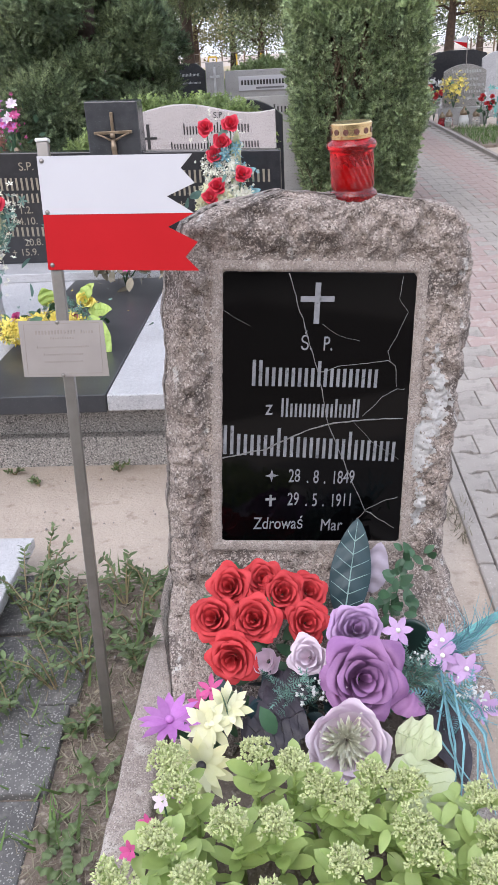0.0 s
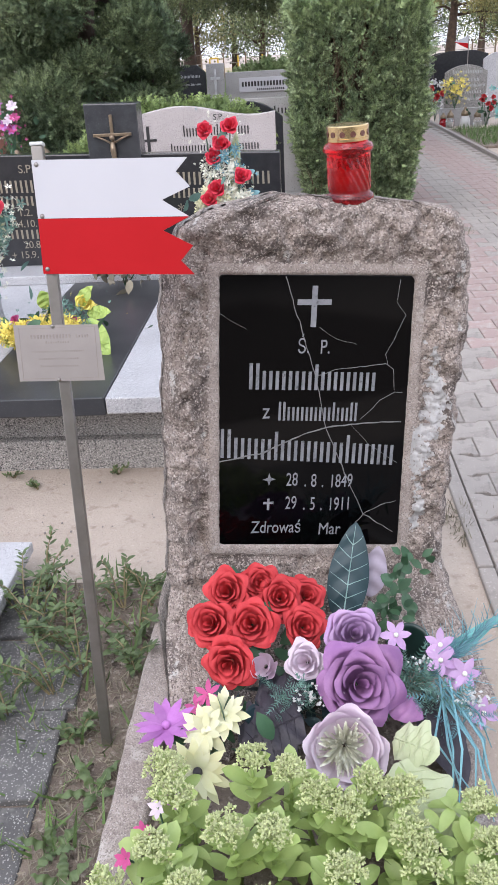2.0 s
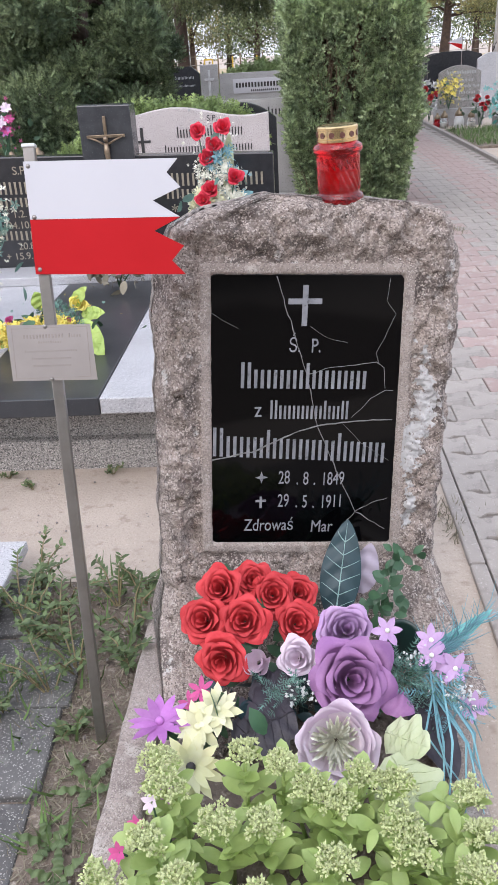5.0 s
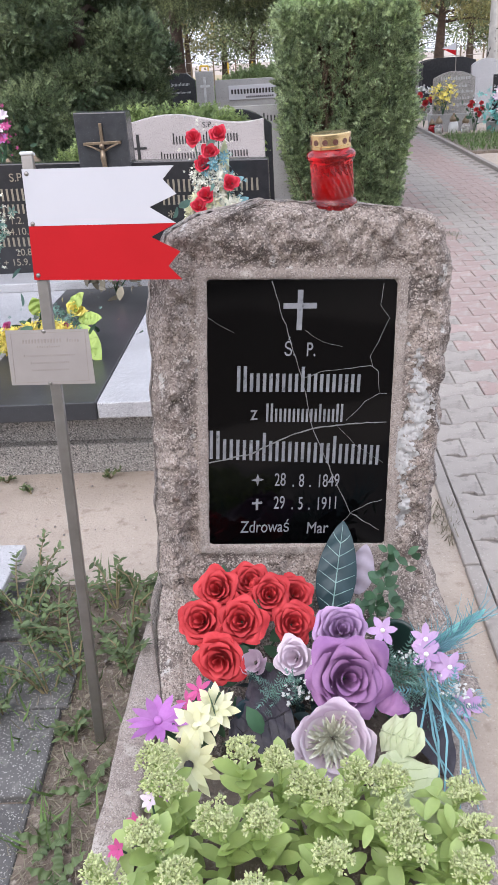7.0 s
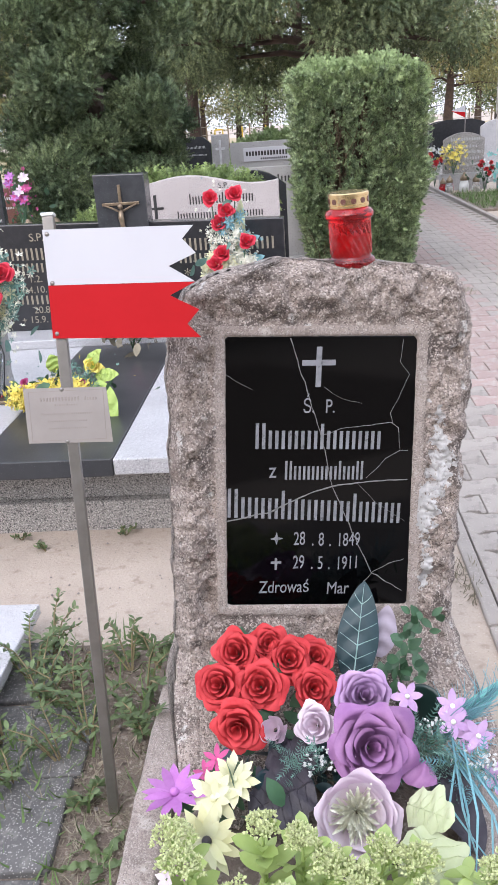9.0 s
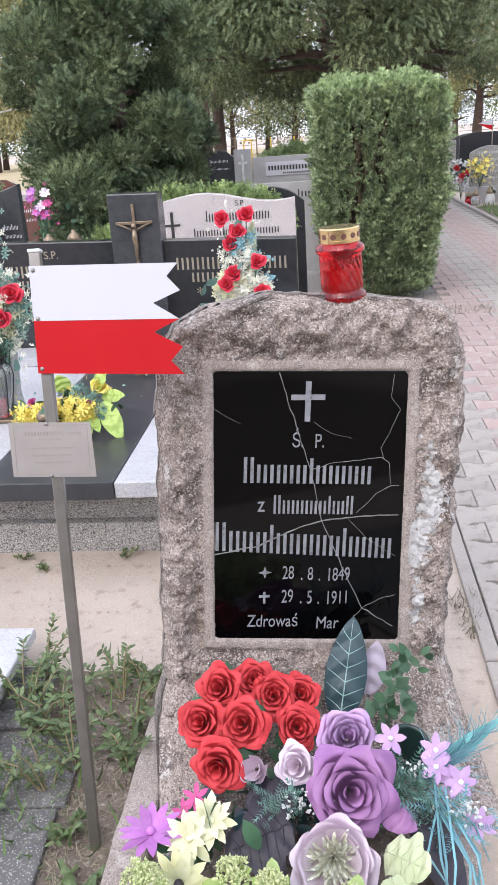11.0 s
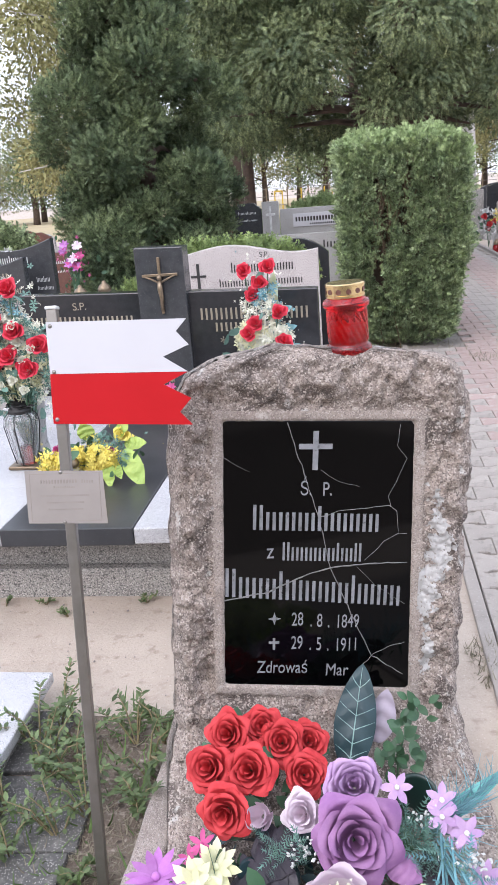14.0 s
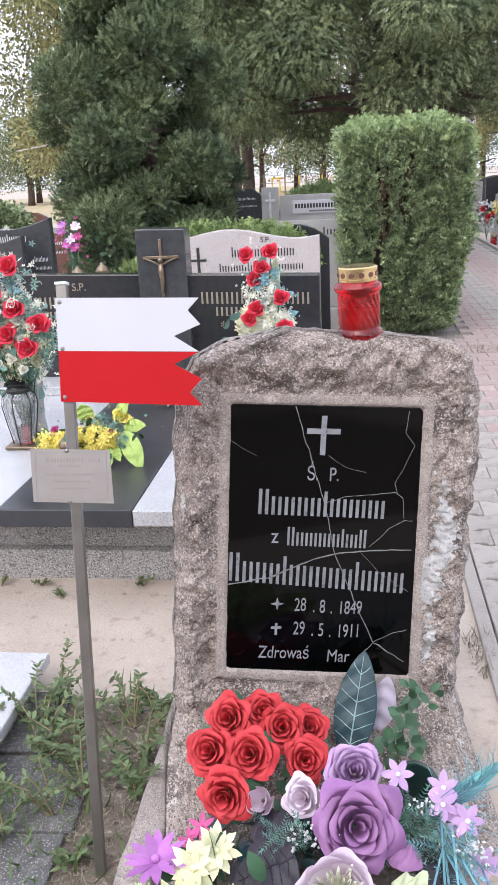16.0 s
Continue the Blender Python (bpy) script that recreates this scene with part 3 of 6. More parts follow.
text_mesh("Ś.", 0.048, "inscription", "silver_paint", tablet, (-0.046, YT, 0.144), stretch=0.72)
text_mesh("P.", 0.048, "inscription", "silver_paint", tablet, (0.008, YT, 0.142), stretch=0.72)
bars("letter_bar", -0.157, 0.157, 0.06, 0.122, YT, 20, "silver_paint", tablet, (0, 1, 10), slope=-0.036, fill=0.5, single=True)
text_mesh("z", 0.055, "inscription", "silver_paint", tablet, (-0.123, YT, -0.012), stretch=0.8)
bars("letter_bar", -0.084, 0.115, -0.018, 0.028, YT, 18, "silver_paint", tablet, (0, 1, 12, 16, 17), slope=-0.04, fill=0.5, single=True)
bars("letter_bar", -0.221, 0.22, -0.107, -0.035, YT, 27, "silver_paint", tablet, (0, 1, 8, 19), slope=-0.085, fill=0.48, single=True)
for k, (txt, z0, z1) in enumerate((("28.8.1849", -0.187, -0.203), ("29.5.1911", -0.249, -0.267))):
    pieces = txt.split(".")
    for s_, x0 in zip((pieces[0], ".", pieces[1], ".", pieces[2]), (-0.058, -0.012, 0.005, 0.032, 0.052)):
        text_mesh(s_, 0.049, "date", "silver_paint", tablet, (x0, YT, z0 - 0.085 * (x0 + 0.058)), stretch=0.62)
text_mesh("Zdrowaś", 0.046, "inscription", "silver_paint", tablet, (-0.142, YT, -0.309), (90, 2.5, 0), stretch=0.74)
text_mesh("Mar", 0.046, "inscription", "silver_paint", tablet, (0.03, YT, -0.323), (90, 2.5, 0), stretch=0.8)
star = [(0.5 * (0.027 if k % 2 == 0 else 0.009) * 1.2 * math.cos(k * math.pi / 4) - 0.1, 0.5 * (0.027 if k % 2 == 0 else 0.009) * 1.2 * math.sin(k * math.pi / 4) - 0.168) for k in range(8)]
part("star", slab_xz(star, YT - 0.0006, YT + 0.0006, 0), "silver_paint", tablet)
bm = bmesh.new()
for c, s in (((-0.1, YT, -0.234), (0.006, 0.0012, 0.03)), ((-0.1, YT - 0.0003, -0.23), (0.026, 0.0012, 0.006))):
    bmesh.ops.create_cube(bm, size=1, matrix=Matrix.Translation(c) @ Matrix.Diagonal((*s, 1)))
part("cross", bm, "silver_paint", tablet)
CRACKS = (
    ((-0.081, 0.321), (-0.044, 0.217), (-0.001, 0.095), (0.034, -0.042), (0.090, -0.161), (0.147, -0.274), (0.230, -0.328)),
    ((-0.227, -0.119), (-0.127, -0.101), (-0.047, -0.066), (0.034, -0.040), (0.126, -0.031), (0.225, -0.031)),
    ((0.005, 0.090), (0.070, 0.106), (0.171, 0.114), (0.192, 0.102), (0.200, 0.049)),
    ((0.191, 0.313), (0.186, 0.265), (0.211, 0.230), (0.188, 0.174), (0.170, 0.138), (0.176, 0.112)),
    ((0.121, -0.023), (0.165, 0.024), (0.200, 0.044), (0.221, 0.044)),
    ((0.095, -0.033), (0.149, -0.088), (0.225, -0.139)),
    ((-0.230, 0.237), (-0.166, 0.201)),
    ((0.004, 0.205), (0.047, 0.176), (0.098, 0.163)),
    ((0.127, -0.295), (0.147, -0.274), (0.189, -0.251), (0.231, -0.241)),
)
for k, line in enumerate(CRACKS):
    r0 = (0.0016, 0.0022, 0.0011, 0.0009, 0.001, 0.0007, 0.0006, 0.0006, 0.0011)[k]
    pts = []
    for (a, b), (c, d) in zip(line, line[1:]):
        for s in range(6):
            t = s / 6
            x, z = a + (c - a) * t, b + (d - b) * t
            pts.append((x + 0.004 * noise.noise((x * 30, z * 30, k)), YT + 0.0006, z + 0.004 * noise.noise((x * 30, z * 30, k + 9))))
    pts.append((line[-1][0], YT + 0.0006, line[-1][1]))
    part("crack", tube(pts, [r0 * (0.6 + 0.8 * abs(noise.noise((q[0] * 40, q[2] * 40, 3)))) for q in pts], 5), "crack", tablet, smooth=True)


def mortar_patch():
    """Crumbly white mortar smeared on the border of the stone."""
    bm = bmesh.new()
    nx, nz = 60, 260
    x0, x1, z0, z1 = 0.255, 0.352, -0.33, 0.17
    vs = {}
    for i in range(nx + 1):
        for j in range(nz + 1):
            x, z = x0 + (x1 - x0) * i / nx, z0 + (z1 - z0) * j / nz
            mid = 0.278 + 0.03 * math.exp(-((z + 0.01) / 0.07) ** 2) + 0.012 * math.sin(z * 17)
            half = 0.012 + 0.026 * math.exp(-((z + 0.03) / 0.11) ** 2) + 0.006 * math.sin(z * 40)
            n1 = noise.fractal((x * 55, z * 55, 0.5), 0.7, 2, 4)
            k = (half - abs(x - mid)) / 0.02 + n1 * 1.2 - 0.2
            vs[i, j] = (x, z, k)
    ok = {ij for ij, (x, z, k) in vs.items() if k > 0}
    made_v = {}
    for i in range(nx):
        for j in range(nz):
            q = [(i, j), (i + 1, j), (i + 1, j + 1), (i, j + 1)]
            if all(c in ok for c in q):
                for c in q:
                    if c not in made_v:
                        x, z, k = vs[c]
                        hit, loc, *_ = body.ray_cast((x, -0.3, z), (0, 1, 0))
                        made_v[c] = bm.verts.new((x, (loc.y if hit else -0.02) - 0.0008 - 0.0006 * min(1, k), z))
                bm.faces.new([made_v[c] for c in q])
    return bm


bpy.context.view_layer.update()
part("mortar_patch", mortar_patch(), "plaster", stone, "flaking white mortar smear", smooth=True)

surround = thing("grave_surround", "low weathered concrete kerb round the planted grave", "grave kerb", (0.15, 1.0, 0))


def rail(x0, x1, y0, y1, h):
    bm = bbox(x0, x1, y0, y1, -0.05, h, 0.016, 3)
    bmesh.ops.subdivide_edges(bm, edges=[e for e in bm.edges if e.calc_length() > 0.2], cuts=30)
    for v in bm.verts:
        v.co += 0.006 * Vector((noise.noise(v.co * 14), noise.noise(v.co * 11 + Vector((5, 0, 0))), noise.noise(v.co * 12 + Vector((0, 9, 0)))))
    return bm


part("side_rail", rail(-0.375, -0.29, -0.9, 0.72, 0.09), "rim", surround, smooth=True)
part("side_rail", rail(0.3, 0.385, -0.9, 0.8, 0.09), "rim", surround, smooth=True)
part("end_rail", rail(-0.29, 0.3, -0.9, -0.82, 0.085), "rim", surround, smooth=True)
bed = part("grave_bed", rail(-0.3, 0.31, -0.83, 0.75, 0.06), "soil")
bed.location = (0.15, 1.0, 0)
tagged(bed, "dark planted soil inside the grave kerb", "soil")


# ---- red glass lantern on the stone ----
lantern = thing("grave_lantern", "red swirled glass grave lantern with brass cap on the gravestone", "lantern")
top = STONE @ Vector((0.075, 0.04, 0.478))
lantern.matrix_world = Matrix.Translation(top) @ pose(0, 0, 0, 1, -2, 0)
part("glass_body", lathe([(0.045, 0), (0.053, 0.004), (0.055, 0.012), (0.052, 0.02), (0.046, 0.024), (0.0465, 0.029), *((0.047, 0.031 + 0.0034 * q) for q in range(21)), (0.048, 0.106), (0.054, 0.112), (0.0555, 0.118), (0.053, 0.126), (0.044, 0.131), (0.043, 0.136)], 128, lambda a, z: 0.0017 * math.sin(20 * (a + z * 11)) if 0.03 < z < 0.101 else 0), "red_glass", lantern, smooth=True)
part("candle", lathe([(0.035, 0.012), (0.036, 0.07), (0.03, 0.074)], 24), "red_petal", lantern, smooth=True)
cap = part("cap", lathe([(0.0425, 0.133), (0.0455, 0.134), (0.0458, 0.14), (0.0448, 0.1405), (0.0448, 0.158), (0.046, 0.1585), (0.046, 0.164), (0.043, 0.1665), (0.02, 0.167)], 64), "brass", lantern, "shiny brass cap with round vents", smooth=False)
for k in range(12):
    ang = 2 * math.pi * k / 12 + 0.2
    vent = part("vent", lathe([(0.0062, 0), (0.0062, 0.0012)], 14), "red_brown", cap)
    vent.matrix_local = Matrix.Translation((0.0447 * math.cos(ang), 0.0447 * math.sin(ang), 0.149)) @ turn_to((math.cos(ang), math.sin(ang), 0))
    ringv = part("vent_rim", tube([(0.0066 * math.cos(q), 0.0066 * math.sin(q), 0.001) for q in np.linspace(0, 6.2832, 15)], 0.0007, 5), "brass", cap)
    ringv.matrix_local = vent.matrix_local

# ---- flag marker ----
marker = thing("grave_marker", "steel post with a white-and-red metal pennant and engraved plate", "grave marker", (-0.288, 1.33, -0.03))
pv = Vector((-0.034, 0.292, 1.303))
bm = bbox(-0.0112, 0.0112, -0.0112, 0.0112, -0.08, pv.length, 0.002)
post = part("post", bm, "steel", marker, "square brushed-steel post")
post.matrix_local = turn_to(pv)
pc = part("post_cap", bbox(-0.013, 0.013, -0.013, 0.013, pv.length, pv.length + 0.007, 0.002), "white_ceramic", marker)
pc.matrix_local = turn_to(pv)
LEAN = pose(0, -0.0159, 0, -12.63, 0, 0)


def on_post(ob):
    ob.matrix_local = LEAN
    return ob


on_post(part("pennant_white", slab_xz([(-0.0407, 1.2025), (-0.0433, 1.3117), (0.2591, 1.3036), (0.2359, 1.2787), (0.2616, 1.25), (0.2058, 1.2274), (0.2572, 1.1947)], -0.003, 0, 0), "white_enamel", marker, "white enamelled half of the pennant"))
on_post(part("pennant_red", slab_xz([(-0.0401, 1.0965), (-0.0407, 1.202), (0.2572, 1.1942), (0.2049, 1.17), (0.2618, 1.1393), (0.2362, 1.1117), (0.2623, 1.0842)], -0.003, 0, 0), "red_enamel", marker, "red enamelled half of the pennant"))
plate = on_post(part("name_plate", slab_xz([(-0.1131, 0.9973), (0.0608, 0.9934), (0.0663, 0.8798), (-0.1107, 0.8826)], -0.003, -0.001, 0), "plate", marker, "engraved brushed-steel plate"))
PX0, PX1, PZ0, PZ1 = -0.1119, 0.0635, 0.8812, 0.9953
PX, PY = (PX0 + PX1) / 2, -0.0036
bm = bmesh.new()
for c, s in (((PX, PY, PZ1 - 0.006), (0.155, 0.0006, 0.001)), ((PX, PY, PZ0 + 0.006), (0.155, 0.0006, 0.001)), ((PX - 0.078, PY, (PZ0 + PZ1) / 2), (0.001, 0.0006, 0.105)), ((PX + 0.078, PY, (PZ0 + PZ1) / 2), (0.001, 0.0006, 0.105))):
    bmesh.ops.create_cube(bm, size=1, matrix=Matrix.Translation(c) @ Matrix.Diagonal((*s, 1)))
part("border", bm, "etching", plate)
bars("letter_bar", PX - 0.055, PX + 0.03, PZ1 - 0.027, PZ1 - 0.019, PY, 13, "etching", plate, range(13), fill=0.5)
bars("letter_bar", PX + 0.038, PX + 0.066, PZ1 - 0.027, PZ1 - 0.019, PY, 5, "etching", plate, (0,), fill=0.5)
for dz, x0, x1, n in ((0.037, -0.025, 0.025, 10), (0.055, -0.055, 0.055, 24), (0.07, -0.042, 0.042, 18), (0.085, -0.04, 0.04, 18)):
    bars("letter_bar", PX + x0, PX + x1, PZ1 - dz, PZ1 - dz + 0.0045, PY, n, "etching", plate, (0, n // 2), fill=0.45)
for x, z in ((-0.0343, 1.3027), (-0.0317, 1.2065), (-0.0311, 1.1055), (PX - 0.008, PZ1 - 0.003), (PX - 0.005, PZ0 + 0.003)):
    sc = part("screw", lathe([(0.0048, 0), (0.0045, 0.0015), (0.0025, 0.003)], 14), "steel", marker, smooth=True)
    sc.matrix_local = LEAN @ Matrix.Translation((x, -0.0025, z)) @ turn_to((0, -1, 0))


# ---- neighbouring graves ----
tomb = thing("family_tomb", "wide granite tomb with a polished black inlaid slab", "tomb", (-0.77, 3.6, 0))
part("plinth", bbox(-1.0, 1.0, -0.87, 0.95, -0.05, 0.115, 0.006), "granite_side", tomb)
part("base", bbox(-0.97, 0.97, -0.83, 0.93, 0.115, 0.29, 0.004), "granite_side", tomb)
part("top_slab", bbox(0.256, 1.02, -1.03, 0.95, 0.29, 0.352, 0.005), "granite", tomb)
part("top_slab", bbox(-1.02, -0.256, -1.03, 0.95, 0.29, 0.352, 0.005), "granite", tomb)
part("inlaid_slab", bbox(-0.254, 0.254, -1.036, 0.6, 0.288, 0.357, 0.004), "satin_granite", tomb, "polished black granite slab")
part("rear_step", bbox(-0.95, 0.95, 0.6, 0.98, 0.352, 0.4, 0.005), "granite", tomb)
head = thing("headstone", "polished black granite double headstone with gilt lettering and a bronze crucifix", "headstone", (-0.77, 4.45, 0.4))
part("left_panel", slab_xz([(-0.86, 0), (-0.86, 0.6), (-0.135, 0.578), (-0.135, 0)], 0, 0.1, 0.006), "black_granite", head)
part("right_panel", slab_xz([(0.13, 0), (0.13, 0.568), (0.862, 0.545), (0.862, 0)], 0, 0.1, 0.006), "black_granite", head)
pillar = part("pillar", slab_xz([(-0.14, 0), (-0.138, 0.826), (0.136, 0.818), (0.137, 0)], -0.045, 0.11, 0.006), "dark_granite", head)
crux = part("crucifix", bbox(-0.008, 0.008, -0.062, -0.05, 0.46, 0.77, 0.002), "bronze", head, "bronze crucifix")
bm = bbox(-0.1, 0.1, -0.063, -0.051, 0.665, 0.68, 0.002)
part("crossbeam", bm, "bronze", crux)
fig = tube([(0, -0.07, 0.48), (0.004, -0.074, 0.55), (0, -0.075, 0.6), (0, -0.072, 0.64)], [0.009, 0.012, 0.016, 0.012], 8)
tube([(0, -0.07, 0.63), (-0.05, -0.068, 0.655), (-0.085, -0.066, 0.668)], [0.007, 0.005, 0.004], 6, fig)
tube([(0, -0.07, 0.63), (0.05, -0.068, 0.655), (0.085, -0.066, 0.668)], [0.007, 0.005, 0.004], 6, fig)
bmesh.ops.create_icosphere(fig, subdivisions=2, radius=0.014, matrix=Matrix.Translation((0, -0.076, 0.66)))
part("figure", fig, "bronze", crux, smooth=True)
for cx, n in ((-0.5, 11), (0.5, 11)):
    text_mesh("S.P.", 0.06, "inscription", "gilt", head, (cx - 0.045, -0.002, 0.5))
    bars("letter_bar", cx - 0.3, cx + 0.32, 0.405, 0.47, -0.002, 2 * n, "gilt", head, range(2 * n), slope=-0.03, fill=0.4)
    bars("letter_bar", cx - 0.22, cx + 0.22, 0.335, 0.385, -0.002, 16, "gilt", head, range(16), slope=-0.03, fill=0.4)
    bars("letter_bar", cx - 0.2, cx + 0.2, 0.155, 0.205, -0.002, 14, "gilt", head, range(14), slope=-0.03, fill=0.4)
text_mesh("* 1.2.", 0.055, "date", "gilt", head, (-0.62, -0.002, 0.275))
text_mesh("24.10.", 0.055, "date", "gilt", head, (-0.62, -0.002, 0.215))
text_mesh("20.8.", 0.055, "date", "gilt", head, (-0.58, -0.002, 0.1))
text_mesh("+ 15.9.", 0.055, "date", "gilt", head, (-0.66, -0.002, 0.045))
text_mesh("*", 0.09, "date", "gilt", head, (0.3, -0.002, 0.24))

near_tomb = thing("granite_tomb", "low speckled grey granite tomb slab", "tomb", (-1.26, 1.0, 0))
part("base", bbox(-0.58, 0.57, -0.9, 1.0, -0.05, 0.065, 0.004), "granite_side", near_tomb)
part("top_slab", bbox(-0.6, 0.6, -0.95, 1.047, 0.065, 0.1, 0.005), "granite", near_tomb)


def upright(name, label, x0, x1, y, z0, z1, m, shape="flat", depth=0.08, rows=(), ink="whitepaint", base=True):
    """A headstone: outline of one of a few kinds, a plinth and rows of plain bars = (z, x0, x1, count, height)."""
    t = thing(name, label, "headstone", ((x0 + x1) / 2, y, 0))
    h = (x1 - x0) / 2
    n = 24
    if shape == "wave":
        topz = [(x, z1 + 0.035 * math.cos((x / h + 0.35) * 3.0) - 0.02) for x in np.linspace(-h, h, n)]
    elif shape == "scoop":
        topz = [(x, z1 - 0.06 * math.sin(math.pi * (x + h) / (2 * h)) - 0.03 * (1 - (x + h) / (2 * h))) for x in np.linspace(-h, h, n)]
    elif shape == "arch":
        topz = [(x, z1 - 0.12 * (x / h) ** 2) for x in np.linspace(-h, h, n)]
    elif shape == "slope":
        topz = [(-h, z1), (h * 0.5, z1 - 0.02), (h, z1 - 0.1)]
    elif shape == "gable":
        topz = [(-h, z1 - 0.08), (-h * 0.5, z1), (h * 0.5, z1), (h, z1 - 0.08)]
    else:
        topz = [(-h, z1), (h, z1)]
    part("stele", slab_xz([(h, z0), (-h, z0)] + topz, 0, depth, 0.005), m, t)
    if base:
        part("base", bbox(-h - 0.05, h + 0.05, -0.12, depth + 0.1, -0.03, z0, 0.005), "grey_concrete" if m != "pink_granite" else "granite_side", t)
    for z, a, b, c, hh in rows:
        bars("letter_bar", a, b, z, z + hh, -0.002, 2 * c, ink, t, (0, c), fill=0.42)
    return t


matu = upright("headstone", "pinkish speckled granite headstone with dark script and engraved cross", -0.88, 0.045, 5.6, 0.36, 1.115, "pink_granite", "wave", rows=((0.945, -0.14, 0.3, 11, 0.07), (0.85, -0.23, 0.36, 15, 0.055), (0.785, -0.16, 0.0, 8, 0.03), (0.785, 0.1, 0.24, 6, 0.03)), ink="ink")
text_mesh("S.P.", 0.05, "inscription", "ink", matu, (0.06, -0.002, 1.04))
bm = bbox(-0.385, -0.365, -0.004, 0.004, 0.66, 1.02, 0)
part("engraved_cross", bm, "ink", matu)
part("engraved_cross", bbox(-0.43, -0.32, -0.005, 0.004, 0.925, 0.94, 0), "ink", matu)
upright("headstone", "black granite headstone with a heart-shaped outline", -0.45, 0.08, 6.6, 0.2, 1.09, "black_granite", "arch")
upright("headstone", "grey terrazzo headstone with dark lettering", -0.62, 0.62, 8.05, 0.2, 1.04, "grey_concrete", rows=((0.9, -0.02, 0.38, 6, 0.07), (0.78, 0.3, 0.58, 6, 0.07), (0.68, 0.3, 0.58, 5, 0.05)), ink="ink")
upright("headstone", "dark granite headstone with sloping shoulders", -1.19, -0.83, 10.0, 0.4, 1.33, "dark_granite", "gable", rows=((1.2, -0.1, 0.12, 7, 0.035), (1.12, -0.12, 0.13, 9, 0.025)))
pil = upright("headstone", "pale grey pillar headstone with a white cross", -0.82, -0.62, 9.97, 0.3, 1.335, "grey_concrete")
part("cross", bbox(-0.012, 0.012, -0.012, 0.004, 0.98, 1.28, 0.003), "whitepaint", pil)
part("cross", bbox(-0.055, 0.055, -0.013, 0.004, 1.17, 1.195, 0.003), "whitepaint", pil)
fran = upright("headstone", "pale grey headstone with a white name panel", -0.61, 0.5, 10.02, 0.3, 1.235, "grey_concrete")
part("name_panel", bbox(-0.4, 0.3, -0.012, 0.002, 1.02, 1.17, 0.002), "white_enamel", fran)
bars("letter_bar", -0.37, 0.27, 1.08, 1.13, -0.014, 18, "ink", fran, range(18))
bars("letter_bar", -0.2, 0.12, 1.035, 1.055, -0.014, 14, "ink", fran, range(14))
upright("headstone", "dark granite headstone with a hollowed top and white lettering", -2.6, -1.99, 6.0, 0.3, 1.25, "dark_granite", "scoop", rows=((1.17, -0.06, 0.0, 3, 0.04), (1.08, -0.2, 0.12, 9, 0.06), (0.93, 0.16, 0.27, 5, 0.04), (0.87, 0.16, 0.29, 6, 0.03)))
upright("headstone", "dark speckled headstone with gilt lettering", -2.8, -2.12, 5.75, 0.3, 1.14, "dark_granite", "scoop", rows=((0.98, 0.0, 0.22, 4, 0.07), (0.88, 0.02, 0.3, 8, 0.05)), ink="gilt")
upright("headstone", "small red-brown granite headstone with gilt letters", -2.95, -2.6, 9.5, 0.3, 1.2, "red_brown", "arch", rows=((1.0, -0.1, 0.1, 5, 0.05),), ink="gilt")
upright("headstone", "dark headstone in the back row", -2.55, -2.2, 10.5, 0.2, 1.12, "dark_granite", "arch")
upright("headstone", "black headstone in the back row", -2.1, -1.6, 12.0, 0.2, 1.1, "black_granite")
bx = thing("iron_cross", "small black iron grave cross", "cross", (-2.3, 9.6, 0))
part("cross", bbox(-0.02, 0.02, -0.02, 0.02, 0, 1.3, 0.004), "black_granite", bx)
part("crossbeam", bbox(-0.11, 0.11, -0.021, 0.019, 1.14, 1.18, 0.004), "black_granite", bx)
upright("headstone", "grey granite headstone with rounded shoulders and pale lettering", 2.95, 3.72, 16.5, 0.3, 1.03, "granite_side", "arch", rows=((0.88, -0.25, 0.3, 9, 0.07), (0.75, -0.02, 0.25, 5, 0.06), (0.65, -0.06, 0.36, 9, 0.06), (0.54, 0.0, 0.3, 5, 0.06), (0.43, -0.06, 0.3, 9, 0.06)))
upright("headstone", "wide black headstone with a gabled top", 3.2, 4.35, 19.5, 0.3, 1.24, "black_granite", "gable")
upright("headstone", "black headstone with an angled side and gilt cross", 3.85, 4.8, 15.6, 0.2, 0.96, "black_granite", "slope")
upright("headstone", "pale marble headstone with a rounded top", 3.95, 4.55, 18.0, 0.3, 1.2, "granite", "arch")
upright("headstone", "grey headstone beside the path", 2.6, 3.2, 20, 0.2, 1.1, "granite_side")
upright("headstone", "dark headstone beside the path", 3.4, 4.2, 22, 0.2, 1.2, "dark_granite", "arch")

rng = np.random.default_rng(17)
for k in range(26):
    x, y = -2.4 - 0.75 * (k % 7) + rng.normal() * 0.1, 11.5 + 2.6 * (k // 7) + rng.normal() * 0.2
    w, h = rng.uniform(0.25, 0.45), rng.uniform(0.8, 1.2)
    upright("headstone", ("dark granite headstone in a distant row", "grey headstone in a distant row", "red-brown headstone in a distant row")[k % 3], x - w, x + w, y, 0.15, h, ("dark_granite", "granite_side", "red_brown")[k % 3], ("arch", "flat", "slope", "gable")[k % 4], rows=((h * 0.8, -w * 0.5, w * 0.5, 6, 0.05), (h * 0.65, -w * 0.5, w * 0.4, 7, 0.04)))


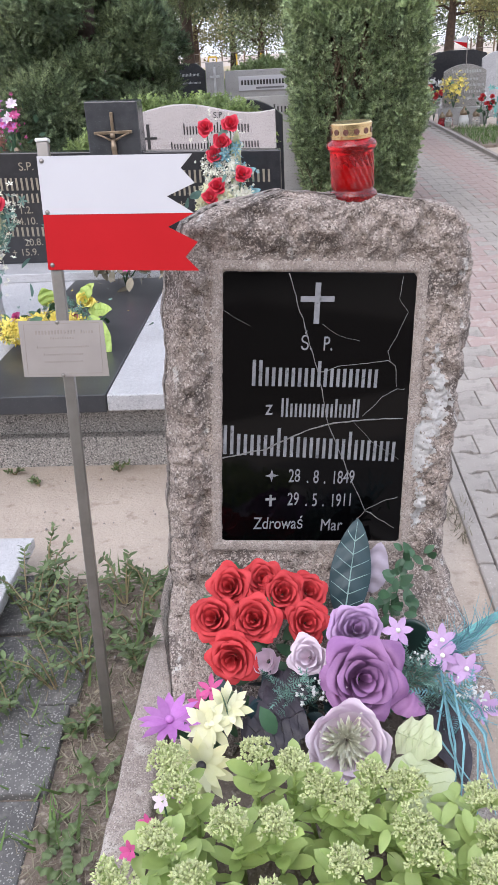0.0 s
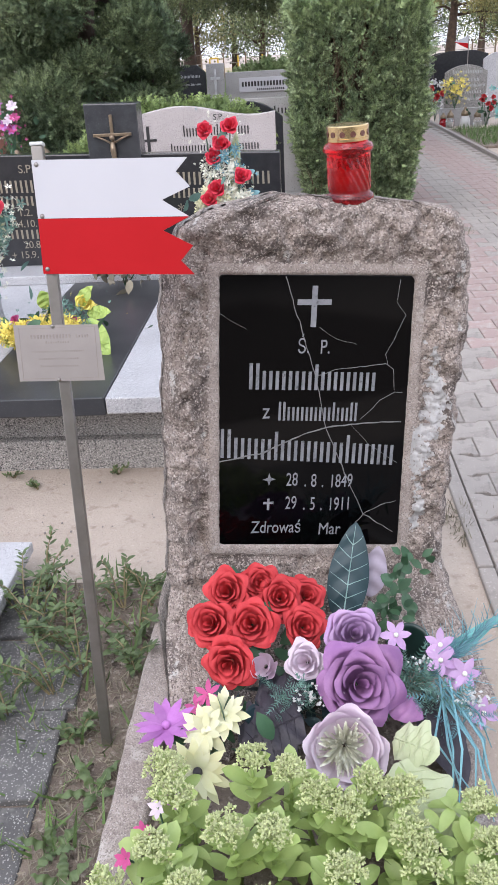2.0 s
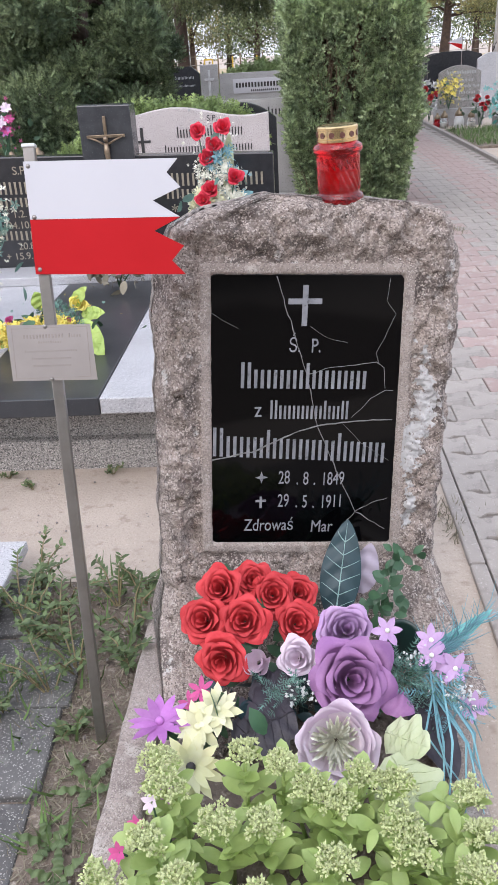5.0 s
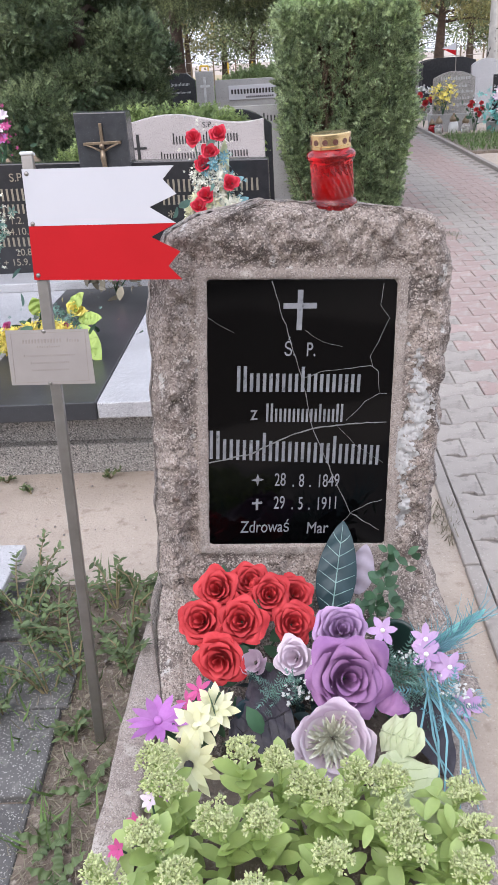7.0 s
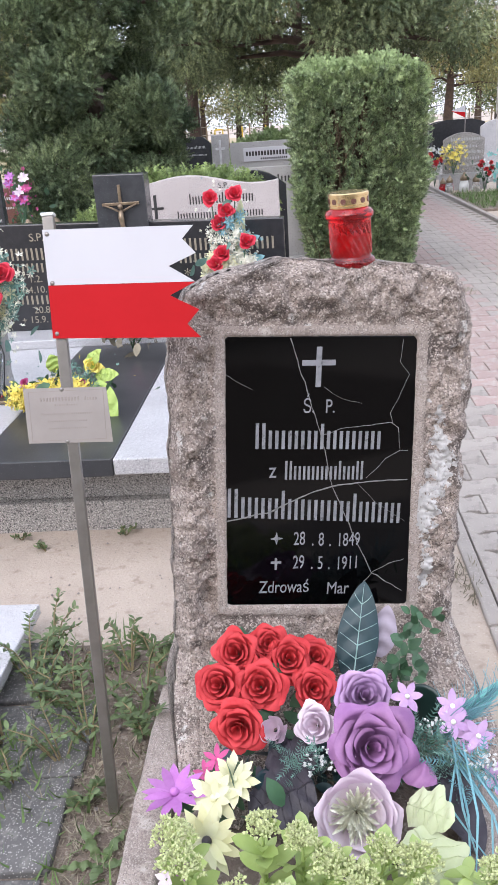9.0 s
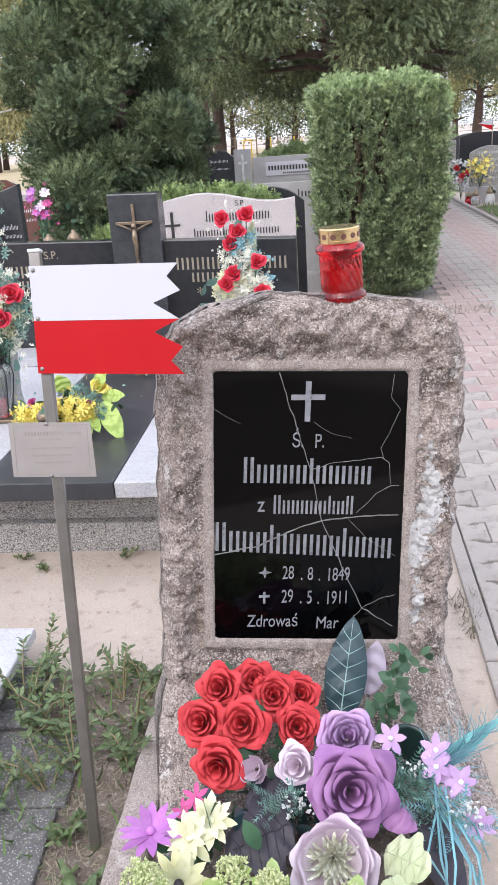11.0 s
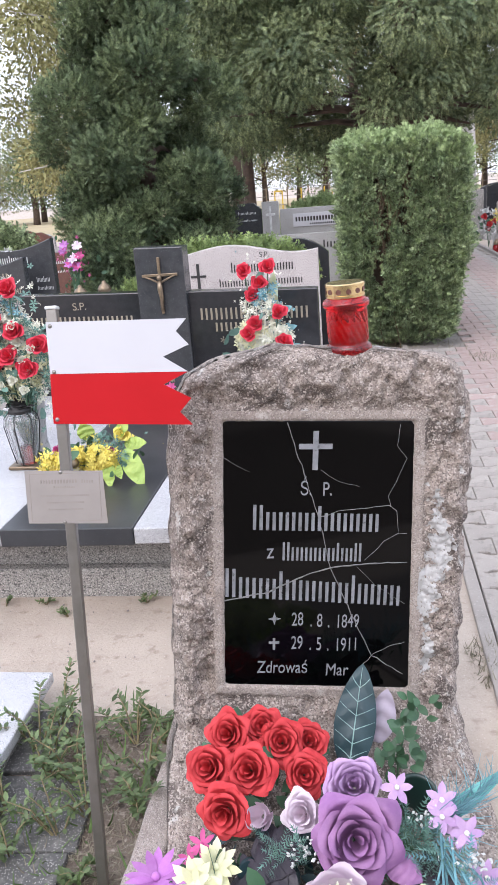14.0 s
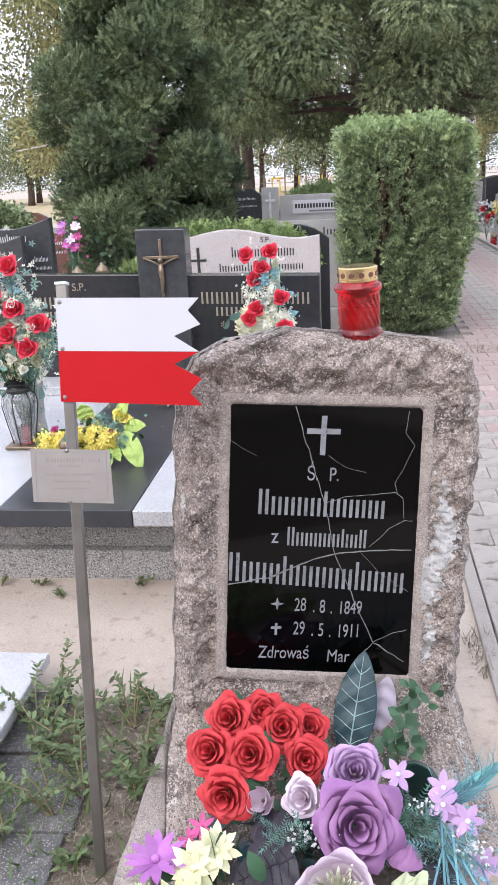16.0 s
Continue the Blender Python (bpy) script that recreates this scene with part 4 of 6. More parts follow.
# ---- trees and hedges ----
def crown(parent, m, lobes, n, tmpl, size, seed, droop=0.0, name="crown", up=0.3, core=0.5):
    """Sprays spread through and over rounded lobes = (centre, radii); they point outwards."""
    rng = np.random.default_rng(seed)
    vol = np.array([r[0] * r[1] + r[1] * r[2] + r[0] * r[2] for _, r in lobes])
    pick = rng.choice(len(lobes), n, p=vol / vol.sum())
    c, r = np.array([l[0] for l in lobes])[pick], np.array([l[1] for l in lobes])[pick]
    d = rng.normal(size=(n, 3))
    d /= np.linalg.norm(d, axis=1, keepdims=True)
    shell = core + (1 - core) * rng.random((n, 1)) ** 0.5
    pos = c + d * r * shell
    keep = pos[:, 2] > 0.05
    pos, d = pos[keep], d[keep]
    out = d + np.array([0, 0, up - droop]) + 0.45 * rng.normal(size=d.shape)
    return scatter(name, tmpl[0], tmpl[1], pos, frames(out, rng, d), size * rng.uniform(0.6, 1.35, len(pos)), m, parent)


YEW = needle_spray(4, 1.0, 0.42, 0.11, 0.15)
FAN = needle_spray(4, 1.0, 0.45, 0.13, 0.3)

# clipped thuja block
hedge = thing("hedge", "tall clipped thuja hedge with brown inner twigs", "hedge", (0.715, 8.15, 0))
core_bm = bbox(-0.38, 0.39, -0.66, 0.8, 0.1, 1.66, 0.15, 3)
part("core", core_bm, "bark", hedge)


def hedge_shell(n, seed, lo, hi, top_only=False):
    rng = np.random.default_rng(seed)
    pos, out = [], []
    W, D = 0.545, 0.86
    while len(pos) < n:
        face = rng.random()
        z = rng.uniform(lo, hi)
        wz = W * (0.72 + 0.28 * min(1, z / 0.9)) * (1 - 0.05 * max(0, z - 1.2))
        dz = D * (0.86 + 0.14 * min(1, z / 0.6))
        if top_only or face < 0.22:
            p, o = (rng.uniform(-W, W), rng.uniform(-D, D), 1.8), (0.25 * rng.normal(), 0.25 * rng.normal(), 1)
            p = (p[0], p[1], p[2] - 0.1 * (abs(p[0]) / W) ** 6 - 0.1 * (abs(p[1]) / D) ** 6)
        elif face < 0.58:
            p, o = (rng.uniform(-wz, wz), -dz, z), (0, -1, 0.55)
        elif face < 0.75:
            p, o = (wz, rng.uniform(-dz, dz), z), (1, 0, 0.55)
        else:
            p, o = (-wz, rng.uniform(-dz, dz), z), (-1, 0, 0.55)
        dent = 0.075 * noise.noise((p[0] * 6, p[1] * 5, p[2] * 5)) + 0.05 * noise.noise((p[0] * 2, p[1] * 2 + 4, p[2] * 2)) + 0.07 * noise.noise((p[0] * 15, p[1] * 15, p[2] * 9))
        gap = noise.noise((p[0] * 6 + 8, p[1] * 6, p[2] * 1.3))
        cleft = min(abs(p[0] + 0.2 - 0.05 * math.sin(p[2] * 7)) / 0.04 + max(0, 0.7 - p[2], p[2] - 1.5) * 20, abs(p[0] - 0.02 - 0.04 * math.sin(p[2] * 9)) / 0.035 + max(0, 1.05 - p[2], p[2] - 1.68) * 20)
        if cleft < 1 and p[1] < -0.5 and rng.random() < 0.85:
            continue
        if gap < -0.36 and not top_only:
            continue
        o = np.array(o, float)
        pos.append(np.array(p) + o / np.linalg.norm(o) * (dent - rng.random() ** 2 * 0.16))
        out.append(o + 0.5 * rng.normal(size=3))
    return np.array(pos), np.array(out), rng


p_, o_, r_ = hedge_shell(52000, 21, 0.08, 1.78)
scatter("foliage", FAN[0], FAN[1], p_, frames(o_, r_), 0.045 * r_.uniform(0.6, 1.3, len(p_)), "thuja", hedge)
p_, o_, r_ = hedge_shell(7000, 22, 1.4, 1.78, True)
scatter("top_growth", FAN[0], FAN[1], p_, frames(o_ * [1.1, 1.1, 1.1], r_), 0.095 * r_.uniform(0.6, 1.3, len(p_)), "thuja_tip", hedge)
p_, o_, r_ = hedge_shell(7000, 23, 0.3, 1.78)
scatter("fresh_growth", FAN[0], FAN[1], p_ + 0.02 * o_, frames(o_, r_), 0.045 * r_.uniform(0.6, 1.2, len(p_)), "thuja_tip", hedge)
bm = bmesh.new()
rng = np.random.default_rng(5)
for k in range(70):
    x, y = rng.uniform(-0.4, 0.4), rng.uniform(-0.76, -0.6)
    z = rng.uniform(0, 0.3) if k < 40 else rng.uniform(0.8, 1.5)
    tube([(x, y, z), (x + rng.normal() * 0.05, y - 0.05, z + 0.16), (x + rng.normal() * 0.1, y - 0.1, z + 0.32)], [0.006, 0.004, 0.002], 5, bm)
for k in range(60):
    x, z = (-0.2, rng.uniform(0.7, 1.3)) if k < 30 else (0.02, rng.uniform(1.05, 1.5))
    x += 0.05 * rng.normal()
    tube([(x, -0.74, z), (x + rng.normal() * 0.03, -0.8, z + 0.1), (x + rng.normal() * 0.05, -0.86, z + 0.22)], [0.006, 0.005, 0.002], 5, bm)
part("twig", bm, "straw_twig", hedge)


def tree(name, label, loc, height, lobes, sprays, m, tmpl, size, seed, trunk=0.12, bark="bark", droop=0.0, stems=1, up=0.3, limbs=10, core=0.35):
    t = thing(name, label, "tree", loc)
    rng = np.random.default_rng(seed)
    bm = bmesh.new()
    for s in range(stems):
        a = rng.uniform(0, 6.28)
        lean = 0.0 if stems == 1 else 0.22
        pts = [(lean * math.cos(a) * q * height * 0.3 + 0.03 * rng.normal(), lean * math.sin(a) * q * height * 0.3 + 0.03 * rng.normal(), height * q - 0.05) for q in np.linspace(0, 0.92, 7)]
        tube(pts, [trunk * (1.25 - 1.1 * q) / stems ** 0.5 for q in np.linspace(0, 1, 7)], 9, bm)
    part("trunk", bm, bark, t, smooth=True)
    bm = bmesh.new()
    for k in range(limbs):
        c, r = lobes[k % len(lobes)]
        z0 = max(0.3, c[2] - 0.5 * r[2])
        e = np.array(c) + np.array(r) * rng.uniform(-0.75, 0.75, 3)
        m0 = (np.array((0, 0, z0)) + e) / 2 + np.array((0, 0, 0.12))
        tube([(0, 0, z0), m0, e], [trunk * 0.35, trunk * 0.2, trunk * 0.06], 6, bm)
    tagged(part("branchwork", bm, bark, t, smooth=True), kind="stuff")
    crown(t, m, lobes, sprays, tmpl, size, seed + 1, droop, up=up, core=core)
    return t


def column_lobes(n, seed, z0, z1, rad, spread, size=(0.35, 0.6)):
    rng = np.random.default_rng(seed)
    out = []
    for k in range(n):
        z = z0 + (z1 - z0) * (k + rng.random()) / n
        a = k * 2.4 + rng.normal() * 0.4
        rr = spread(z) * rng.uniform(0.45, 0.9)
        s = rng.uniform(*size) * rad
        out.append(((rr * math.cos(a), rr * math.sin(a), z), (s, s, s * 0.75)))
    return out


tree("yew", "dark bushy yew with ascending branches", (-1.78, 8.1, 0), 4.6, column_lobes(44, 31, 0.35, 4.6, 1.0, lambda z: 0.85 if z < 2.2 else max(0.3, 0.85 - 0.14 * (z - 2.2)), (0.26, 0.44)), 80000, "yew", YEW, 0.068, 41, 0.13, droop=-0.25, stems=3, limbs=40)
tree("conifer", "large dark spreading conifer with hanging branchlets", (1.05, 12.8, 0), 8.0, [((c[0] - 0.6, c[1], c[2]), r) for c, r in column_lobes(84, 33, 2.3, 6.0, 1.8, lambda z: 2.35, (0.22, 0.42))], 100000, "conifer", YEW, 0.085, 43, 0.2, droop=0.75, limbs=12)
tree("conifer", "dark conifer standing behind the yew", (-1.55, 14.5, 0), 8.0, column_lobes(34, 35, 2.4, 7.2, 1.3, lambda z: 1.3, (0.3, 0.5)), 22000, "conifer", YEW, 0.13, 45, 0.1, "bark", droop=0.4, limbs=24)
tree("juniper", "low spreading bright green juniper", (-0.6, 6.05, 0), 0.9, [((x, y, z), (0.4, 0.22, 0.27)) for x, y, z in ((-0.55, -0.05, 0.66), (-0.3, 0.0, 0.86), (0.02, 0.0, 0.86), (0.2, 0.03, 0.85), (0.05, 0.1, 0.78), (-0.5, 0.1, 0.6))], 18000, "juniper", YEW, 0.065, 47, 0.05, limbs=12, up=0.5)
tree("shrub", "round green clipped shrub", (-4.0, 9.5, 0), 1.0, [((0, 0, 0.85), (0.45, 0.45, 0.45)), ((0, 0, 0.4), (0.4, 0.4, 0.4))], 4200, "thuja", FAN, 0.12, 49, 0.04, limbs=6)
tree("shrub", "low green shrub behind a headstone", (-0.2, 16.0, 0), 1.0, [((0, 0, 0.8), (0.9, 0.5, 0.45))], 2600, "thuja_tip", FAN, 0.14, 50, 0.04, limbs=6)
LEAF = ([(0, 0, 0), (0.32, 0.5, 0.08), (0, 1, 0), (-0.32, 0.5, 0.08)], [(0, 1, 2, 3)])
for k, (x, y, h, tr, bk, col, s) in enumerate(((-5.8, 20, 9, 0.14, "birch", "far_leaf", 1.7), (-8.5, 26, 10, 0.18, "bark", "far_leaf", 2.2), (-3.9, 30, 10, 0.2, "bark", "conifer", 1.8), (0.35, 22, 10, 0.14, "bark", "far_leaf", 1.3), (5.1, 21, 10, 0.17, "birch", "far_leaf", 1.7), (3.3, 24, 11, 0.24, "birch", "far_leaf", 1.6), (9.5, 30, 9, 0.2, "bark", "far_leaf", 2.5), (6.4, 36, 6, 0.2, "bark", "far_leaf", 2.2), (1.6, 34, 9, 0.2, "bark", "conifer", 2.2))):
    tree("birch" if bk == "birch" else "deciduous_tree", "slender birch with sparse yellowing leaves" if bk == "birch" else "distant tree with thinning autumn foliage", (x, y, 0), h, column_lobes(26, 60 + k, (2.2 if k == 0 else 3.3) if bk == "birch" else (1.8 if k == 1 else 2.6), h, s, lambda z: s * 0.95, (0.3, 0.55)), 17000, col, LEAF, (0.085 if k < 2 else 0.05) + 0.0014 * y, 70 + k, tr, bk, droop=0.6, limbs=22, core=0.1)
for k in range(30):
    x = -40 + 2.7 * k
    tree("far_tree", "hazy tree in the distant wood", (x, 72 + 5 * math.sin(k * 2.1), 0), 7, column_lobes(12, 90 + k, 2.0, 6.5 + math.sin(k * 1.7), 2.8, lambda z: 1.7, (0.5, 0.8)), 7000, "conifer" if k % 3 else "far_leaf", LEAF, 0.18, 110 + k, 0.25, limbs=6)

for k in range(9):  # unseen conifers added behind the viewpoint to darken the tablet's reflection
    tree("conifer", "unseen dark conifer added behind the viewpoint to darken reflections", (-9 + 2.3 * k, -12 - 1.2 * (k % 2), 0), 6, column_lobes(16, 150 + k, 0.6, 5.6, 1.6, lambda z: 1.0, (0.5, 0.8)), 3500, "yew", LEAF, 0.3, 170 + k, 0.2, limbs=6)

# ---- far setting ----
house = thing("building", "distant beige rendered building with a flat roof", "building", (3.0, 62, 0))
part("wall", bbox(-1.8, 1.8, 0, 6, 0, 3.0, 0.05), "wall", house)
part("roof", bbox(-2.0, 2.0, -0.2, 6.2, 3.0, 3.2, 0.03), "grey_concrete", house)
for x in (-1.2, 0.3):
    part("window", bbox(x, x + 0.8, -0.03, 0.05, 1.2, 2.2, 0.01), "black_glass", house)
gas = thing("gas_station_pipes", "yellow painted gas pipework behind a fence", "pipework", (-1.6, 44, 0))
bm = bmesh.new()
for x in (-2.4, -2.0, -1.0, 0.2, 0.6, 1.7):
    tube([(x, 0, 0), (x, 0, 1.2 + 0.2 * math.sin(x * 5))], 0.035, 8, bm)
for a, b, z in ((-2.4, -2.0, 1.3), (-1.0, 0.6, 0.7), (0.2, 1.7, 0.5)):
    tube([(a, 0, z), (b, 0, z)], 0.04, 8, bm)
part("pipework", bm, "yellow_metal", gas)
fence = thing("fence", "wire fence on thin metal posts", "fence", (-1, 40, 0))
for k in range(21):
    part("post", bbox(-10.03 + k, -9.97 + k, -0.03, 0.03, 0, 1.5, 0.005), "bronze", fence)
bm = bmesh.new()
for z in (0.3, 0.7, 1.1, 1.45):
    tube([(-10, 0, z), (10, 0, z)], 0.012, 5, bm)
part("wires", bm, "steel", fence)


# ---- flowers on the main grave ----
def leaf_blade(name, a, b, width, m, parent, normal=(0, -0.6, 0.8), bend=0.12, veins=None, lobed=0, seed=0):
    """A broad leaf from its foot a to its tip b (in the parent's space), with an optional raised vein part."""
    a, b = Vector(a), Vector(b)
    y = b - a
    ln = y.length
    y.normalize()
    z = (Vector(normal) - y * y.dot(Vector(normal))).normalized()
    x = y.cross(z)
    n, mcols = 18, 8
    v, f = [], []
    surf = lambda s, t: a + y * (ln * t) + x * s + z * (-bend * ln * (t - 0.4) ** 2 - 0.35 * abs(s) * abs(s) / width + 0.004 * math.sin(t * 22 + abs(s) * 90))
    half = lambda t: 0.5 * width * (max(0.0, math.sin(math.pi * min(1, 0.03 + 0.97 * t ** 0.85))) ** 0.7) * (1 + (0.22 * math.sin(lobed * math.pi * t + seed) if lobed else 0))
    for i in range(n + 1):
        t = i / n
        for j in range(mcols + 1):
            v.append(surf(half(t) * (2 * j / mcols - 1), t))
    w = mcols + 1
    f = [(i * w + j, i * w + j + 1, (i + 1) * w + j + 1, (i + 1) * w + j) for i in range(n) for j in range(mcols)]
    ob = mesh_ob(name, v, f, m, parent)
    if veins:
        bm = tube([surf(0, t) + z * 0.001 for t in np.linspace(0, 0.96, 12)], [0.0024 * (1 - 0.8 * t) for t in np.linspace(0, 1, 12)], 6)
        for k in range(6):
            t0 = 0.12 + 0.13 * k
            for s in (-1, 1):
                tube([surf(s * half(t0 + 0.1 * q) * 0.92 * q, t0 + 0.1 * q) + z * 0.001 for q in (0.0, 0.35, 0.7, 1.0)], [0.0013, 0.0011, 0.0008, 0.0004], 5, bm)
        part("vein", bm, veins, ob)
    return ob


def stem(parent, a, b, r=0.003, m="green_leaf"):
    mid = (Vector(a) + Vector(b)) / 2 + Vector((0, 0.01, 0.0))
    return part("stem", tube([a, mid, b], r, 6), m, parent, smooth=True)


roses = thing("rose_bouquet", "bunch of red silk roses leaning on the gravestone", "artificial flowers", (0.06, 1.5, 0.06))
RB = Vector((0.06, 1.5, 0.06))
for k, (x, y, z, r) in enumerate(((-0.006, 1.49, 0.325, 0.056), (0.071, 1.529, 0.318, 0.05), (0.117, 1.497, 0.301, 0.056), (0.176, 1.53, 0.278, 0.05), (-0.039, 1.407, 0.301, 0.057), (0.054, 1.399, 0.303, 0.059), (0.172, 1.445, 0.257, 0.055), (0.009, 1.311, 0.262, 0.058))):
    c = Vector((x, y, z - 0.013)) - RB
    ax = Vector((0.15 * (x - 0.06) / 0.1, -0.95 - (0.25 if k == 7 else 0), 0.85 - (0.2 if k == 7 else 0)))
    base = c - ax.normalized() * r * 0.75
    fl_ = bloom("rose", petals(20, r, r * 1.1, 200 + k, 0.08, 1.1), "red_petal", roses, base, ax, spin=53 * k)
    stem(roses, (0.02, 0.03, 0.0), base - ax.normalized() * 0.002, 0.003)
    bm = bmesh.new()
    lv, lf = leaf_shape(4, 0.2, 0.28, 0.1)
    for q in range(3):
        m_ = Matrix.Translation(base + Vector((0, 0.01, -0.005))) @ turn_to(ax) @ pose(0, 0, 0, -12, 0, 120 * q + 40 * k)
        vs = [bm.verts.new(m_ @ (Vector(p) * r * 1.25)) for p in lv]
        for q4 in lf:
            bm.faces.new([vs[i] for i in q4])
    part("sepal", bm, "green_leaf", roses, smooth=True)

arr = thing("flower_arrangement", "purple and lilac silk flowers with teal feathers and dark leaves", "artificial flowers", (0.3, 1.42, 0.06))
AB = Vector((0.3, 1.42, 0.06))
A = lambda x, y, z: Vector((x, y, z)) - AB
bloom("purple_rose", petals(22, 0.094, 0.1, 301, 0.08, 1.2, wave=0.06), "purple_petal", arr, A(0.278, 1.31, 0.2), (0.12, -0.9, 0.75), "large dusky purple rose", 25)
bloom("lilac_rose", petals(20, 0.066, 0.085, 302, 0.08, 0.8), "lilac_petal", arr, A(0.279, 1.43, 0.225), (0.02, -0.8, 0.85), "lilac rose, half open", 80)
bloom("pale_rose", petals(15, 0.048, 0.055, 303, 0.12), "pale_petal", arr, A(0.175, 1.36, 0.215), (-0.2, -0.9, 0.8), "small pale lilac rose")
bloom("rosebud", petals(6, 0.038, 0.075, 304, 0.4, 0.2), "pale_petal", arr, A(0.085, 1.365, 0.2), (-0.1, -0.8, 0.75), "pale lilac rosebud")
peony = bloom("peony", petals(14, 0.09, 0.07, 305, 0.55, 0.7, 0.7, wave=0.04), "pale_petal", arr, A(0.246, 1.195, 0.142), (-0.02, -0.95, 0.75), "open pale lilac peony with a greenish heart", 10)
hv, hf = petals(40, 0.056, 0.074, 306, 0.1, 0.5, 0.3, wave=0.2)
mesh_ob("heart", hv, hf, "heart", peony)
for k, (x, y, z) in enumerate(((0.37, 1.405, 0.25), (0.459, 1.372, 0.25), (0.459, 1.348, 0.23), (0.504, 1.318, 0.22), (0.535, 1.267, 0.16), (0.488, 1.335, 0.2))):
    b = bloom("small_flower", daisy(6, 0.034, 320 + k, 0.15, 0.26), "lilac_petal", arr, A(x, y, z), (0.2 * math.sin(k * 2), -0.85, 0.7 + 0.2 * math.cos(k)), "small lilac blossom", 20 * k)
    bm = bmesh.new()
    bmesh.ops.create_icosphere(bm, subdivisions=2, radius=0.0055, matrix=Matrix.Translation((0, 0, 0.007)))
    part("heart", bm, "heart", b, smooth=True)
    stem(arr, A(0.4, 1.38, 0.13), A(x, y, z), 0.0016, "grey_green")
leaf_blade("large_leaf", A(0.262, 1.57, 0.15), A(0.304, 1.7, 0.362), 0.1, "dark_leaf", arr, (-0.05, -1, 0.35), veins="leaf_vein")
leaf_blade("dark_leaf", A(0.16, 1.25, 0.17), A(0.03, 1.2, 0.14), 0.15, "black_leaf", arr, (0, -0.5, 1), veins="black_leaf", lobed=7)
leaf_blade("dark_leaf", A(0.17, 1.3, 0.19), A(0.06, 1.3, 0.17), 0.1, "black_leaf", arr, (0, -0.5, 1), veins="black_leaf", lobed=7, seed=1)
leaf_blade("dark_leaf", A(0.43, 1.32, 0.17), A(0.48, 1.13, 0.1), 0.1, "black_leaf", arr, (0.3, -0.3, 1))
leaf_blade("pale_leaf", A(0.345, 1.19, 0.17), A(0.42, 1.12, 0.2), 0.095, "lime_leaf", arr, (0.1, -0.7, 0.8), lobed=5, veins="lime_leaf")
leaf_blade("pale_leaf", A(0.35, 1.13, 0.17), A(0.42, 0.98, 0.13), 0.13, "lime_leaf", arr, (0.1, -0.5, 1), lobed=5, seed=2, veins="lime_leaf")
leaf_blade("petal", A(0.33, 1.64, 0.18), A(0.362, 1.7, 0.29), 0.07, "dusty_petal", arr, (0, -1, 0.3))
leaf_blade("violet_leaf", A(0.34, 1.29, 0.18), A(0.41, 1.24, 0.17), 0.06, "purple_petal", arr, (0.2, -0.7, 0.8))
leaf_blade("teal_feather", A(0.43, 1.4, 0.14), A(0.6, 1.43, 0.285), 0.036, "teal", arr, (-0.3, -0.8, 0.6), bend=0.3, veins="leaf_vein")
rng = np.random.default_rng(9)
bm = bmesh.new()
for k in range(46):
    a = A(0.44, 1.39, 0.16) + Vector(rng.normal(size=3) * 0.008)
    d = Vector((rng.uniform(0.3, 1.0), rng.uniform(-0.5, 0.3), rng.uniform(0.25, 1.1))).normalized() * rng.uniform(0.09, 0.17)
    tube([a, a + d * 0.5 + Vector((0, 0, 0.008)), a + d], [0.0012, 0.001, 0.0004], 4, bm)
for k in range(60):
    q = rng.random()
    a = A(0.45 + 0.13 * q, 1.4 + 0.03 * q, 0.16 + 0.11 * q)
    d = Vector((rng.uniform(-0.25, 0.9), rng.uniform(-0.3, 0.2), rng.uniform(0.4, 1.0))).normalized() * rng.uniform(0.05, 0.12)
    tube([a, a + d * 0.5 + Vector((0.006, 0, -0.006)), a + d], [0.0011, 0.0009, 0.0003], 4, bm)
tagged(part("feather_barb", bm, "blue_teal", arr), kind="stuff")
bm = bmesh.new()
for k in range(11):
    a = A(0.46, 1.33, 0.19) + Vector(rng.normal(size=3) * 0.012)
    e = A(0.44 + 0.13 * rng.random(), 1.12 + 0.06 * rng.normal(), 0.09)
    tube([a, (a + e) / 2 + Vector((0.03 * rng.normal(), -0.03, 0.03)), e], [0.0022, 0.0026, 0.001], 5, bm)
part("ribbon", bm, "blue_teal", arr, "teal-blue raffia strands")
SPRIG = needle_spray(9, 1.0, 0.22, 0.03, 0.1)
for nm, cen, n, s, m_ in (("sprig", (0.15, 1.275, 0.2), 26, 0.06, "grey_green"), ("sprig", (0.43, 1.3, 0.17), 46, 0.07, "grey_green"), ("sprig", (0.5, 1.27, 0.17), 26, 0.06, "blue_teal"), ("sprig", (0.39, 1.36, 0.17), 30, 0.07, "grey_green"), ("sprig", (0.28, 1.36, 0.15), 30, 0.07, "green_leaf")):
    o = rng.normal(size=(n, 3)) + np.array([0.1, -0.5, 0.7])
    tagged(scatter(nm, SPRIG[0], SPRIG[1], np.array(A(*cen)) + rng.normal(size=(n, 3)) * [0.028, 0.02, 0.012], frames(o, rng), s * rng.uniform(0.7, 1.3, n), m_, arr), "frosted grey-green artificial sprig", kind="stuff")
bud_v, bud_f = [(0, 0, 0), (0.35, 0.4, 0), (0, 0.4, 0.35), (-0.35, 0.4, 0), (0, 0.4, -0.35), (0, 1, 0)], [(0, 1, 2), (0, 2, 3), (0, 3, 4), (0, 4, 1), (5, 2, 1), (5, 3, 2), (5, 4, 3), (5, 1, 4)]
